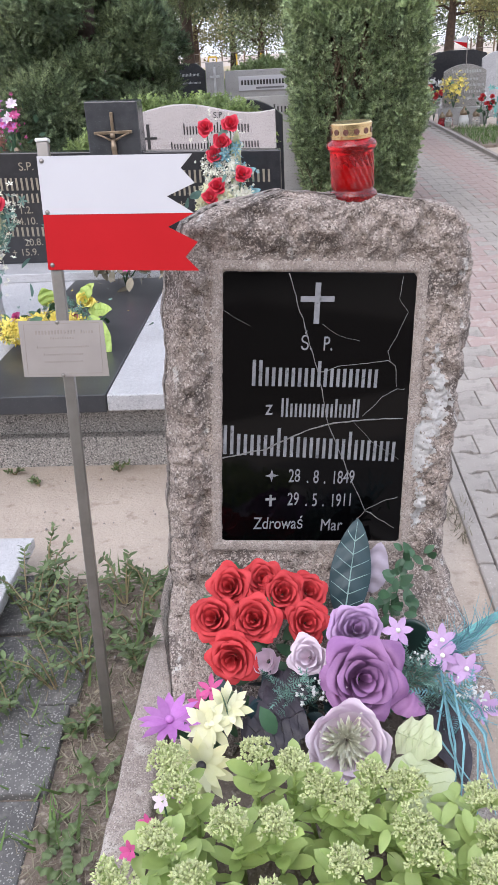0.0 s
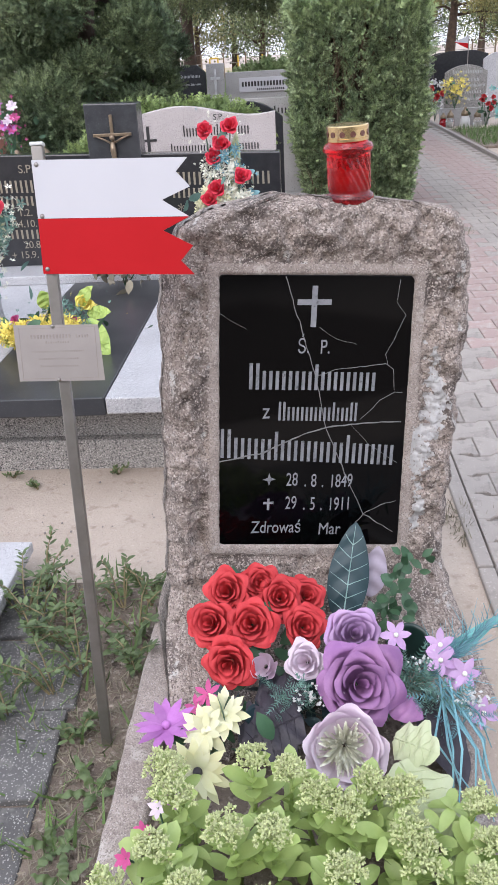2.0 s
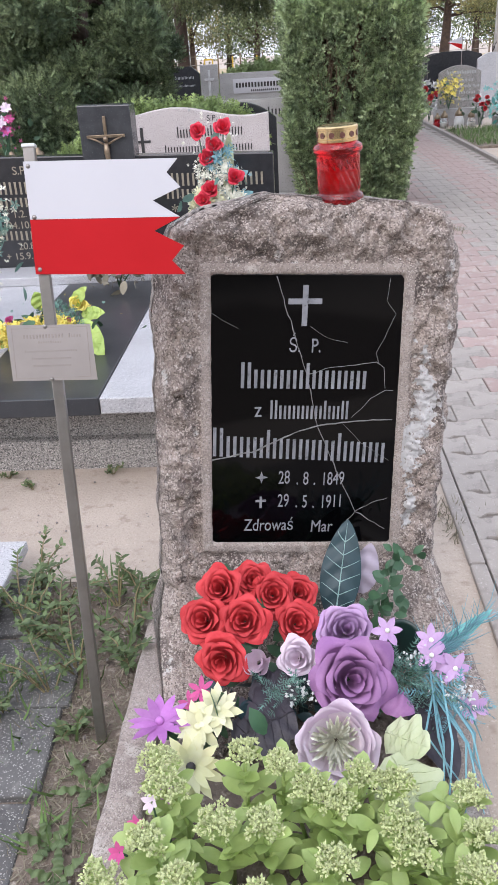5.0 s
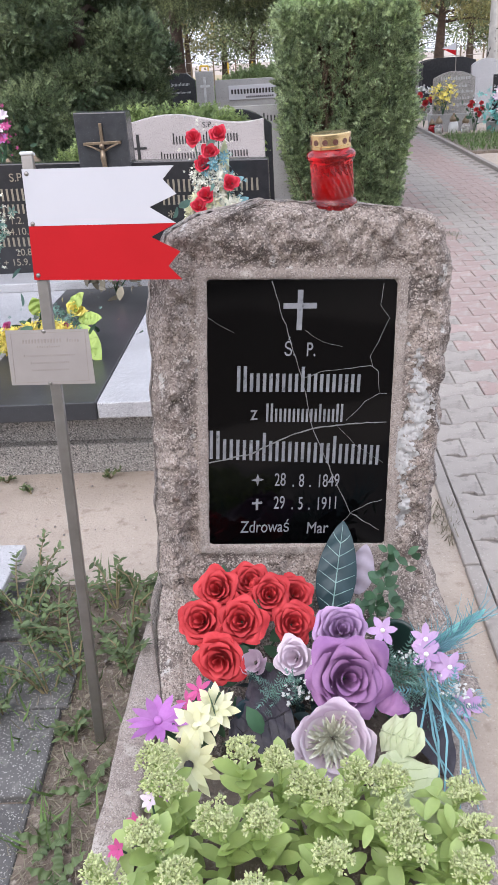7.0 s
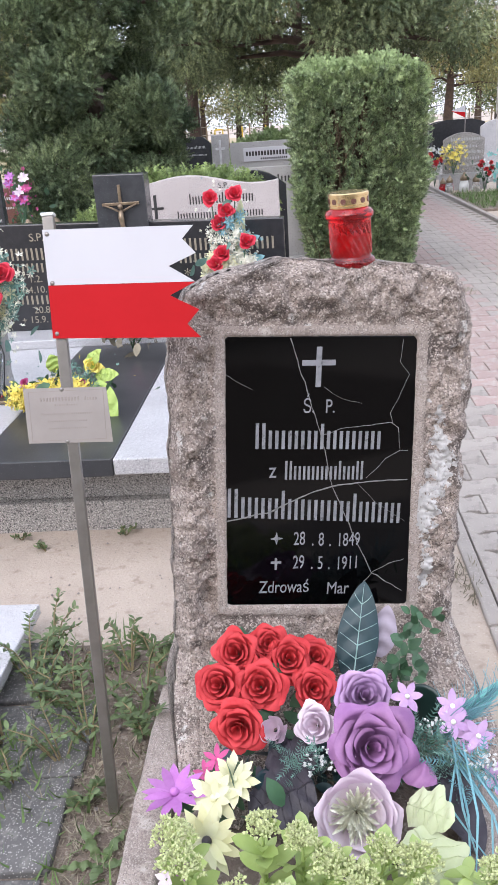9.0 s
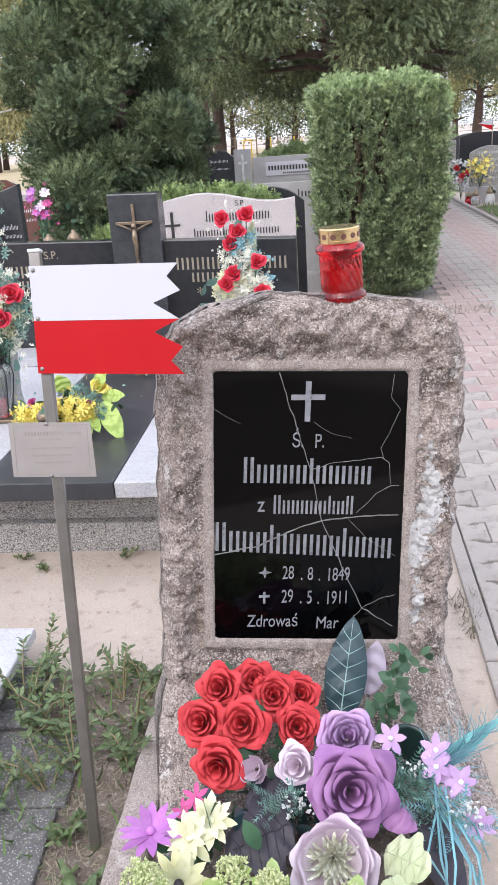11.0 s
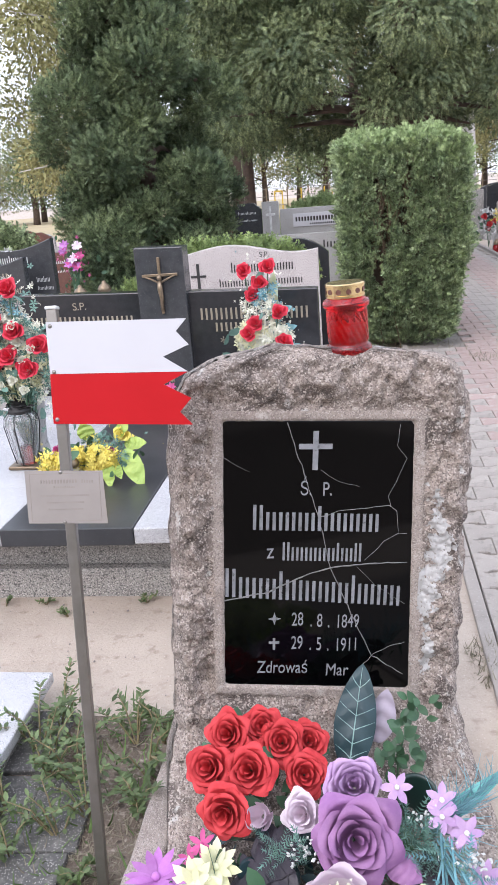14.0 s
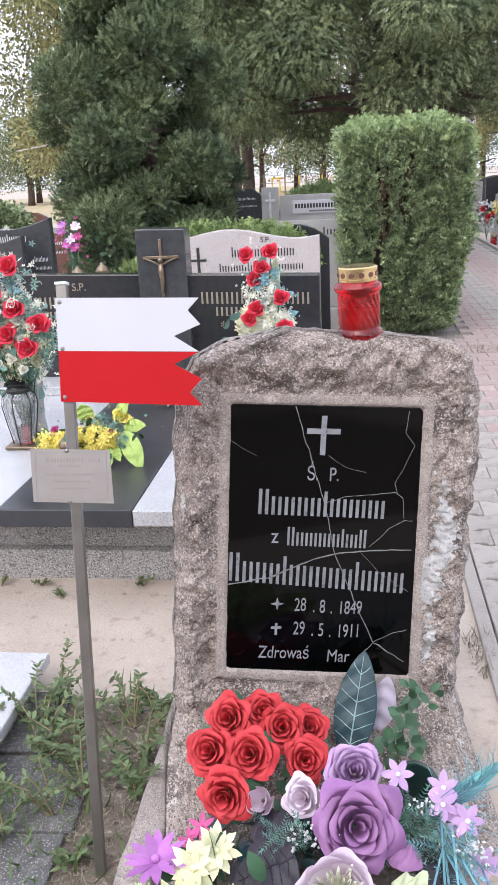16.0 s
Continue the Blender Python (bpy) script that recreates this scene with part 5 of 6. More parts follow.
for cen, n in (((0.175, 1.265, 0.205), 40), ((0.43, 1.36, 0.225), 24), ((0.505, 1.275, 0.19), 50)):
    tagged(scatter("bud_spray", bud_v, bud_f, np.array(A(*cen)) + rng.normal(size=(n, 3)) * [0.022, 0.014, 0.012], frames(rng.normal(size=(n, 3)) + [0, -0.4, 0.6], rng), 0.011 * rng.uniform(0.7, 1.2, n), "white_ceramic", arr, "tiny white buds"), kind="stuff")
lv, lf = leaf_shape(4, 0.15, 0.26, 0.15)
o = rng.normal(size=(60, 3)) + [0, -0.4, 0.5]
tagged(scatter("filler_leaf", lv, lf, np.array(A(0.26, 1.38, 0.13)) + rng.normal(size=(60, 3)) * [0.1, 0.07, 0.025], frames(o, rng), 0.06 * rng.uniform(0.6, 1.3, 60), "green_leaf", arr, smooth=True), kind="stuff")
o = rng.normal(size=(70, 3)) + [0, -0.4, 0.3]
tagged(scatter("filler_leaf", lv, lf, np.array(A(0.14, 1.34, 0.12)) + rng.normal(size=(70, 3)) * [0.06, 0.05, 0.02], frames(o, rng), 0.06 * rng.uniform(0.6, 1.3, 70), "dark_leaf", arr, smooth=True), kind="stuff")
eu = thing("artificial_twig", "green artificial twig with small oval leaves stuck beside the stone", "artificial flowers", (0.37, 1.555, 0.06))
n = 46
tt = rng.random(n)
pos = np.stack([0.0 + 0.06 * tt + 0.028 * rng.normal(size=n), 0.03 + 0.03 * tt + 0.012 * rng.normal(size=n), 0.1 + 0.16 * tt], 1)
part("stem", tube([(0, 0, 0), (0.01, 0.03, 0.12), (0.05, 0.06, 0.26)], [0.003, 0.0025, 0.001], 6), "green_leaf", eu)
scatter("leaf", lv, lf, pos, frames(rng.normal(size=(n, 3)) + [0.3, -0.5, 0.5], rng, (0, -0.7, 0.7)), 0.042 * rng.uniform(0.7, 1.2, n), "green_leaf", eu, smooth=True)
vase = thing("grave_vase", "dark green plastic cone vase pushed into the soil", "vase", (0.4, 1.53, 0.05))
vb = part("cone", lathe([(0.014, -0.02), (0.042, 0.11), (0.047, 0.125), (0.05, 0.128), (0.046, 0.13), (0.04, 0.12), (0.012, 0.0)], 32), "dark_plastic", vase, smooth=True)
vb.matrix_local = pose(0, 0, 0, 22, 8, 0)

bunch = thing("daisy_bunch", "bunch of magenta and cream artificial daisies", "artificial flowers", (-0.03, 1.22, 0.06))
BB = Vector((-0.03, 1.22, 0.06))
for k, (x, y, z, r, n, m_, ax, ly, lb) in enumerate(((-0.114, 1.202, 0.185, 0.066, 13, "magenta_petal", (-0.05, -0.05, 1), 1, "magenta daisy"), (-0.034, 1.192, 0.185, 0.055, 8, "cream_petal", (-0.1, -0.8, 0.8), 2, "cream lily-like flower"), (0.004, 1.223, 0.2, 0.052, 8, "cream_petal", (0.2, -0.6, 1), 2, "cream lily-like flower"), (-0.036, 1.087, 0.19, 0.07, 12, "cream_petal", (-0.05, -0.95, 0.6), 2, "large cream daisy"), (-0.037, 1.293, 0.187, 0.03, 6, "pink_petal", (-0.2, -0.6, 1), 1, "small pink flower"), (-0.06, 1.27, 0.17, 0.028, 6, "pink_petal", (-0.3, -0.6, 1), 1, "small pink flower"))):
    c = Vector((x, y, z)) - BB
    b = bloom("flower", daisy(n, r, 340 + k, 0.3, 0.16 if n > 8 else 0.2, ly), m_, bunch, c, ax, lb, 13 * k)
    bm = bmesh.new()
    bmesh.ops.create_icosphere(bm, subdivisions=2, radius=r * 0.14, matrix=Matrix.Translation((0, 0, r * 0.12)))
    part("heart", bm, "black_leaf" if k == 3 else m_, b, smooth=True)
    stem(bunch, (0.02, 0.03, 0), c, 0.0028)
o = rng.normal(size=(26, 3)) + [-0.3, -0.3, 0.5]
tagged(scatter("leaf", lv, lf, np.array((0.0, 0.02, 0.08)) + rng.normal(size=(26, 3)) * [0.05, 0.05, 0.02], frames(o, rng), 0.06 * rng.uniform(0.7, 1.3, 26), "green_leaf", bunch, smooth=True), kind="stuff")
lily = thing("small_bouquet", "small bunch of pink and white artificial lilies", "artificial flowers", (-0.09, 0.93, 0.06))
for k, (x, y, z, m_) in enumerate(((-0.02, 0.0, 0.16, "pink_petal"), (0.0, 0.04, 0.17, "pale_petal"), (0.03, 0.06, 0.17, "magenta_petal"), (-0.05, -0.03, 0.13, "pink_petal"))):
    bloom("flower", daisy(6, 0.02, 360 + k, 0.6, 0.28), m_, lily, (x, y, z), (-0.4, -0.7, 0.7))
    stem(lily, (0.02, 0, 0), (x, y, z), 0.002)

# ---- stonecrop in the grave bed ----
sedum = thing("stonecrop", "clump of fleshy green stonecrop with pale green flower heads", "plant", (0.15, 0.9, 0.05))
SB = Vector((0.15, 0.9, 0.05))
HEADS = ((-0.082, 1.02, 0.29), (0.071, 1.045, 0.275), (0.141, 1.031, 0.26), (0.19, 0.993, 0.25), (0.287, 1.023, 0.24), (0.344, 1.015, 0.23), (0.474, 1.008, 0.21), (-0.061, 0.964, 0.285), (-0.08, 0.86, 0.28), (0.032, 0.907, 0.265), (0.112, 0.909, 0.255), (0.239, 0.965, 0.24), (0.343, 0.94, 0.22), (0.361, 0.889, 0.215), (0.229, 0.855, 0.235), (-0.018, 0.793, 0.27), (-0.133, 0.777, 0.29), (0.481, 0.935, 0.2), (0.461, 0.866, 0.195), (0.1, 0.78, 0.24), (0.32, 0.76, 0.22), (0.42, 0.72, 0.2), (0.02, 0.68, 0.25), (0.2, 0.66, 0.23))
slv, slf = leaf_shape(8, 0.16, 0.28, 0.35)
slv = [(math.copysign((abs(x) / 0.28) ** 0.7 * 0.28, x) * (0.45 + 0.55 * y ** 0.7), y, z) for x, y, z in slv]  # blunt, widest beyond the middle
for k, (x, y, z) in enumerate(HEADS):
    rng = np.random.default_rng(500 + k)
    hd = Vector((x, y, z)) - SB
    foot = Vector((hd.x * 0.86 + 0.012 * rng.normal(), hd.y * 0.8 + 0.03, 0.0))
    mid = (hd + foot) / 2 + Vector((0.01 * rng.normal(), 0.006, 0))
    st = part("stalk", tube([foot, mid, hd - Vector((0, 0, 0.022))], [0.005, 0.0042, 0.003], 7), "sedum_leaf", sedum, smooth=True)
    n = 13
    t = np.linspace(0.25, 0.96, n) + rng.normal(size=n) * 0.02
    f3, h3 = np.array(foot), np.array(hd - Vector((0, 0, 0.022)))
    pos = f3 + (h3 - f3) * t[:, None]
    ang = np.arange(n) * math.pi + (np.arange(n) // 2) * 1.5 + rng.random() * 6 + rng.normal(size=n) * 0.3
    out = np.stack([np.cos(ang), np.sin(ang), 0.5 + 0.75 * t], 1)
    scatter("leaf_whorl", slv, slf, pos, frames(out, rng, (0, 0, 1)), 0.07 * rng.uniform(0.7, 1.15, n) * (1.1 - 0.4 * t ** 3), "sedum_leaf", st, smooth=True)
    big = rng.uniform(0.85, 1.2)
    subs = 15
    pos, dirs = [], []
    bm = bmesh.new()
    for q in range(subs):
        aq, rq = q * 2.4, 0.031 * big * math.sqrt((q + 0.4) / subs)
        tip = hd + Vector((rq * math.cos(aq), rq * math.sin(aq), 0.012 - 18 * rq * rq + 0.006 * rng.normal()))
        tube([hd - Vector((0, 0, 0.024)), (hd + tip) / 2 - Vector((0, 0, 0.011)), tip - Vector((0, 0, 0.006))], [0.0022, 0.0016, 0.0012], 5, bm)
        dd = rng.normal(size=(20, 3)) + [0.5 * math.cos(aq), 0.5 * math.sin(aq), 0.9]
        dd /= np.linalg.norm(dd, axis=1, keepdims=True)
        pos.append(np.array(tip) - [0, 0, 0.006] + dd * 0.0078 * big * rng.uniform(0.3, 1.1, (20, 1)))
        dirs.append(dd)
    head_ob = part("flower_head", bm, "sedum_bud", st)
    pos, dirs = np.concatenate(pos), np.concatenate(dirs)
    tagged(scatter("bud", bud_v, bud_f, pos, frames(dirs, rng), 0.0074 * rng.uniform(0.7, 1.3, len(pos)), "sedum_bud", st), kind="stuff")
rng = np.random.default_rng(77)
n = 330
pos = np.stack([rng.uniform(-0.27, 0.3, n), rng.uniform(-0.32, 0.13, n), rng.uniform(0.02, 0.13, n)], 1)
o = rng.normal(size=(n, 3)) * [1, 1, 0.3] + [0, 0, 0.6]
tagged(scatter("low_leaf", slv, slf, pos, frames(o, rng, (0, 0, 1)), 0.058 * rng.uniform(0.6, 1.15, n), "sedum_leaf", sedum, smooth=True), kind="stuff")


# ---- weeds ----
wlv, wlf = leaf_shape(3, 0.1, 0.22, 0.12)


def weed(x, y, h, spread, n, seed, leaf=0.024, m="weed", label="sprawling green weed with small oval leaves"):
    rng = np.random.default_rng(seed)
    t = thing("weed", label, "weed", (x, y, -0.002), group="weeds among the pavers")
    pos, out = [], []
    for s in range(n):
        a = rng.uniform(0, 6.28)
        e = np.array((spread * math.cos(a) * rng.uniform(0.4, 1), spread * math.sin(a) * rng.uniform(0.4, 1), h * rng.uniform(0.5, 1.1)))
        midp = e * 0.5 + np.array((0, 0, 0.25 * h))
        part("stem", tube([(0, 0, -0.01), midp, e], [0.0028, 0.0022, 0.001], 5), "weed_stem", t)
        for q in np.linspace(0.2, 1, 11):
            p = 2 * q * (1 - q) * midp + q * q * e
            for sgn in (-1, 1):
                pos.append(p)
                out.append(np.array((math.cos(a + sgn * 1.2), math.sin(a + sgn * 1.2), 0.5)) + 0.35 * rng.normal(size=3))
    scatter("leaf", wlv, wlf, np.array(pos), frames(np.array(out), rng, (0, 0, 1)), leaf * rng.uniform(0.6, 1.25, len(pos)), m, t, smooth=True)
    return t


for k, (x, y, h, s, n) in enumerate(((-0.593, 1.9, 0.16, 0.14, 6), (-0.561, 1.7, 0.15, 0.16, 7), (-0.468, 1.673, 0.15, 0.16, 6), (-0.4, 1.56, 0.13, 0.16, 6), (-0.346, 1.84, 0.13, 0.13, 5), (-0.284, 1.717, 0.15, 0.1, 5), (-0.275, 1.583, 0.12, 0.1, 5), (-0.62, 1.56, 0.15, 0.15, 6), (-0.448, 1.484, 0.12, 0.14, 5), (-0.55, 1.42, 0.1, 0.12, 5), (-0.27, 1.85, 0.16, 0.1, 5), (-0.36, 1.37, 0.05, 0.08, 4), (-0.62, 1.8, 0.16, 0.14, 6), (-0.5, 1.82, 0.14, 0.14, 5))):
    weed(x, y, h, s, n, 600 + k)
for k, (x, y) in enumerate(((-0.935, 2.67), (-0.53, 2.68), (-0.81, 2.57), (-1.1, 2.66))):
    weed(x, y, 0.025, 0.045, 3, 640 + k, 0.016, label="small weed at the foot of the tomb")
for k, (x, y, ln) in enumerate(((-0.287, 1.66, 0.11), (-0.29, 1.2, 0.08), (-0.34, 1.06, 0.06), (-0.3, 0.98, 0.06))):
    d = thing("dandelion", "dandelion with jagged green leaves", "weed", (x, y, 0), group="weeds among the pavers")
    for q in range(5):
        a = q * 1.26 + k
        leaf_blade("leaf", (0, 0, 0), (ln * math.cos(a), ln * math.sin(a), 0.03 + 0.02 * (q % 2)), 0.022, "weed", d, (0, 0, 1), 0.4, lobed=9, seed=q)
BLADE = ([(-0.05, 0, 0), (0.05, 0, 0), (0.03, 0.5, 0.08), (-0.03, 0.5, 0.08), (0, 1, 0.32)], [(0, 1, 2, 3), (3, 2, 4)])


def tuft(name, label, x0, x1, y0, y1, n, size, m, seed, z=0.0, flat=0.6):
    rng = np.random.default_rng(seed)
    pos = np.stack([rng.uniform(x0, x1, n), rng.uniform(y0, y1, n), np.full(n, z)], 1)
    o = rng.normal(size=(n, 3)) * [1, 1, 0.25] + [0, 0, flat]
    return tagged(scatter(name, BLADE[0], BLADE[1], pos, frames(o, rng, (0, 0, 1)), size * rng.uniform(0.4, 1.3, n), m), label, "grass", kind="stuff")


tuft("dry_grass", "dry trampled grass between kerb and pavers", -0.42, -0.23, 0.95, 1.55, 900, 0.03, "straw", 1, flat=0.25)
tuft("dry_grass", "dry grass stalks among the weeds", -0.62, -0.22, 1.3, 1.95, 420, 0.042, "straw", 2, flat=0.3)
tuft("grass", "sparse green grass blades among the weeds", -0.64, -0.22, 1.0, 2.0, 300, 0.07, "grass", 3, flat=0.7)
tuft("dry_grass", "dry weeds beside the path kerb", 0.63, 0.72, 2.12, 2.36, 170, 0.05, "straw", 4, flat=0.5)
tuft("dry_grass", "dry weeds in the paver joints", 0.76, 0.86, 2.3, 2.38, 70, 0.035, "straw", 5, flat=0.4)
tuft("dry_grass", "tuft of dry grass on the path", 1.2, 1.6, 6.6, 6.9, 260, 0.07, "straw", 6, flat=0.4)
tuft("grass", "green grass verge beside the path", 2.9, 6.4, 12.7, 15.3, 7000, 0.11, "grass", 7, 0.02, 0.8)
tuft("dry_grass", "dead needles and twigs under the hedge", 0.15, 1.3, 7.0, 7.6, 700, 0.06, "straw", 8, flat=0.15)
bm = bmesh.new()
rng = np.random.default_rng(12)
for k in range(420):
    x, y = rng.uniform(-1.3, 0.7), rng.uniform(0.8, 2.75)
    if -0.25 < x < 0.56 and y < 1.9:
        continue
    r = 0.0018 + 0.004 * rng.random() ** 4
    bmesh.ops.create_icosphere(bm, subdivisions=1, radius=r, matrix=Matrix.Translation((x, y, 0.001 + (0.008 if y < 2.05 and x < -0.25 else 0))) @ Matrix.Diagonal((1, 1.3, 0.7, 1)))
pb = part("pebbles", bm, "joint")
tagged(pb, "small stones and crumbs on the sand", "gravel", kind="stuff")


# ---- flowers and lanterns on the other graves ----
BLOSSOM = ([(0, 0, 0)] + [(r * math.cos(a), 0.25 * r, r * math.sin(a)) for q in range(5) for r, a in ((0.55, q * 1.2566 - 0.4), (1.0, q * 1.2566), (0.55, q * 1.2566 + 0.4))], [(0, 3 * q + 1, 3 * q + 2, 3 * q + 3) for q in range(5)])


def bouquet(name, label, loc, flowers, fill, leaf_m="green_leaf", spread=0.1, height=0.2, leaves=40, leaf_size=0.07, mounds=(), seed=0):
    """flowers: (x, y, z, radius, kind, material) in the bouquet's own space."""
    t = thing(name, label, "flowers", loc)
    rng = np.random.default_rng(seed)
    for k, (x, y, z, r, kind, m_) in enumerate(flowers):
        ax = Vector((x * 2.0, -1.0 + y, 0.45 + 0.4 * rng.random()))
        geo = petals(12, r, r * 1.1, seed * 50 + k, 0.12) if kind == "rose" else daisy(7, r, seed * 50 + k, 0.5, 0.24)
        bloom("rose" if kind == "rose" else "flower", geo, m_, t, (x, y, z), ax, spin=61 * k)
        stem(t, (0, 0, 0.0), (x, y, z), 0.0035)
    pos = np.array((0, 0, height * 0.55)) + rng.normal(size=(leaves, 3)) * [spread * 0.55, spread * 0.4, height * 0.25]
    pos[:, 2] = np.maximum(pos[:, 2], 0.02)
    o = rng.normal(size=(leaves, 3)) + [0, -0.3, 0.5]
    tagged(scatter("leaf", lv, lf, pos, frames(o, rng), leaf_size * rng.uniform(0.6, 1.3, leaves), leaf_m, t, smooth=True), kind="stuff")
    for m_, n, s in fill:
        pick = np.array([f_[:3] for f_ in flowers])[rng.integers(len(flowers), size=n)]
        pos = pick + np.array((0, 0.055, -0.03)) + rng.normal(size=(n, 3)) * [0.21 * spread + 0.012, 0.012, 0.21 * spread + 0.012]
        pos[:, 2] = np.maximum(pos[:, 2], 0.02)
        tagged(scatter("small_blossom", BLOSSOM[0], BLOSSOM[1], pos, frames(rng.normal(size=(n, 3)) * 0.6 + [0, -0.7, 0.4], rng), 0.62 * s * rng.uniform(0.6, 1.3, n), m_, t), kind="stuff")
    for c, r, n, m_, s in mounds:
        d = rng.normal(size=(n, 3)) - [0, 0.5, -0.1]
        d /= np.linalg.norm(d, axis=1, keepdims=True)
        lump = 1 + 0.16 * np.sin(d[:, :1] * 9 + 1) * np.cos(d[:, 2:] * 8)
        tagged(scatter("filler_blossom", BLOSSOM[0], BLOSSOM[1], np.array(c) + [0, -0.025, 0] + d * np.array(r) * lump * rng.uniform(0.8, 1.06, (n, 1)), frames(d + 0.5 * rng.normal(size=(n, 3)), rng), 1.3 * s * rng.uniform(0.6, 1.25, n), m_, t), kind="stuff")
    return t


bouquet("yellow_bouquet", "yellow flowers with broad green leaves on the tomb slab", (-0.8, 3.14, 0.357), ((-0.02, 0, 0.16, 0.035, "daisy", "yellow_petal"), (0.1, 0.02, 0.17, 0.04, "rose", "yellow_petal"), (0.06, -0.05, 0.12, 0.028, "rose", "pink_petal"), (-0.08, -0.03, 0.12, 0.03, "daisy", "yellow_petal"), (0.02, -0.05, 0.1, 0.03, "daisy", "yellow_petal"), (-0.02, -0.07, 0.06, 0.03, "daisy", "yellow_petal"), (-0.16, -0.02, 0.1, 0.03, "daisy", "yellow_petal"), (-0.22, -0.03, 0.07, 0.026, "daisy", "yellow_petal"), (-0.2, 0.03, 0.11, 0.024, "rose", "pink_petal")), (("yellow_petal", 24, 0.016), ("grey_green", 20, 0.012)), spread=0.2, height=0.16, leaves=26, leaf_size=0.06, mounds=(((-0.14, -0.01, 0.07), (0.13, 0.05, 0.055), 240, "yellow_petal", 0.017), ((0.01, -0.03, 0.09), (0.09, 0.05, 0.07), 200, "yellow_petal", 0.018), ((0.03, 0.0, 0.14), (0.08, 0.04, 0.055), 220, "grey_green", 0.01), ((0.12, -0.03, 0.08), (0.035, 0.03, 0.04), 90, "grey_green", 0.009)), seed=3)
yb = bpy.data.objects["yellow_bouquet"]
for a, b, w in (((0.12, -0.04, 0.13), (0.21, -0.14, 0.0), 0.085), ((0.05, -0.08, 0.09), (0.075, -0.15, 0.0), 0.055), ((0.08, -0.07, 0.08), (0.12, -0.13, 0.03), 0.04), ((0.11, 0.0, 0.14), (0.21, -0.02, 0.15), 0.06), ((-0.04, 0, 0.16), (-0.06, -0.02, 0.24), 0.075), ((0.06, 0.02, 0.16), (0.14, 0.0, 0.25), 0.06), ((-0.22, -0.02, 0.11), (-0.225, -0.06, 0.02), 0.04)):
    leaf_blade("broad_leaf", a, b, w, "spring_leaf", yb, (0, -0.8, 0.6), 0.3, veins="spring_leaf")

vz = thing("glass_lantern", "clear glass grave lantern with dark ribs and a ruffled metal cap", "grave lantern", (-1.205, 3.3, 0.354))
part("base", bbox(-0.075, 0.075, -0.055, 0.055, 0, 0.016, 0.005), "bronze", vz, "dark metal foot")
part("globe", lathe([(0.04, 0.016), (0.045, 0.03), (0.062, 0.12), (0.075, 0.2), (0.07, 0.235), (0.045, 0.262), (0.04, 0.26), (0.064, 0.232), (0.07, 0.2), (0.057, 0.12), (0.04, 0.03)], 24), "clear_glass", vz)
for k in range(6):
    ca, sa = math.cos(k * 1.0472 + 0.5), math.sin(k * 1.0472 + 0.5)
    part("rib", tube([(r * ca, r * sa, z) for r, z in ((0.048, 0.02), (0.066, 0.12), (0.079, 0.2), (0.073, 0.238), (0.046, 0.266))], 0.0024, 6), "ink", vz, "dark metal rib", smooth=True)
cap = part("cap", lathe([(0.05, 0.256), (0.052, 0.27), (0.03, 0.295), (0.012, 0.3)], 24), "ink", vz, "dark metal cap")
rv, rf = petals(14, 0.062, 0.06, 77, 0.2, wave=0.12)
ruffle = mesh_ob("ruffle", rv, rf, "ink", cap)
ruffle.location = (0, 0, 0.262)
part("candle", lathe([(0.0, 0.016), (0.026, 0.016), (0.026, 0.1), (0.0, 0.1)], 16), "red_glass", vz, "red candle insert")
RZ = [(x + 1.215, y - 3.37, z - 0.354) for x, y, z in ((-1.168, 3.3, 1.142), (-1.16, 3.28, 0.96), (-1.194, 3.27, 0.86), (-1.25, 3.3, 1.03), (-1.07, 3.3, 0.9), (-1.27, 3.28, 0.82), (-1.28, 3.3, 1.1), (-1.12, 3.27, 0.8), (-1.33, 3.3, 0.95))]
bouquet("rose_bouquet", "bouquet of red roses with cream filler flowers behind a glass lantern", (-1.215, 3.37, 0.36), [(x, y, z, 0.052, "rose", "deep_red_petal") for x, y, z in RZ] + [(0.01 + 0.13 * math.cos(k * 2.4) * (0.5 + 0.05 * k), -0.1, 0.49 + 0.15 * math.sin(k * 2.4) * (0.5 + 0.05 * k), 0.024, "rose", "heart") for k in range(12)], (("white_ceramic", 60, 0.024), ("heart", 900, 0.026), ("grey_green", 400, 0.036)), leaf_m="grey_green", spread=0.2, height=0.82, leaves=50, leaf_size=0.08, mounds=(((-0.0, -0.01, 0.5), (0.16, 0.06, 0.17), 700, "heart", 0.019), ((0.02, -0.01, 0.47), (0.155, 0.062, 0.165), 260, "cream_petal", 0.02), ((0.05, -0.015, 0.5), (0.13, 0.06, 0.16), 300, "grey_green", 0.016), ((0.0, 0.0, 0.62), (0.11, 0.05, 0.14), 50, "blue_teal", 0.022)), seed=5)
holder = thing("flower_vase", "grey ribbed vase standing behind the glass lantern", "vase", (-1.2, 3.42, 0.354))
part("vase_body", lathe([(0.0, 0.0), (0.055, 0.0), (0.06, 0.02), (0.05, 0.1), (0.065, 0.3), (0.075, 0.33), (0.068, 0.33), (0.058, 0.3), (0.0, 0.28)], 20), "grey_concrete", holder)

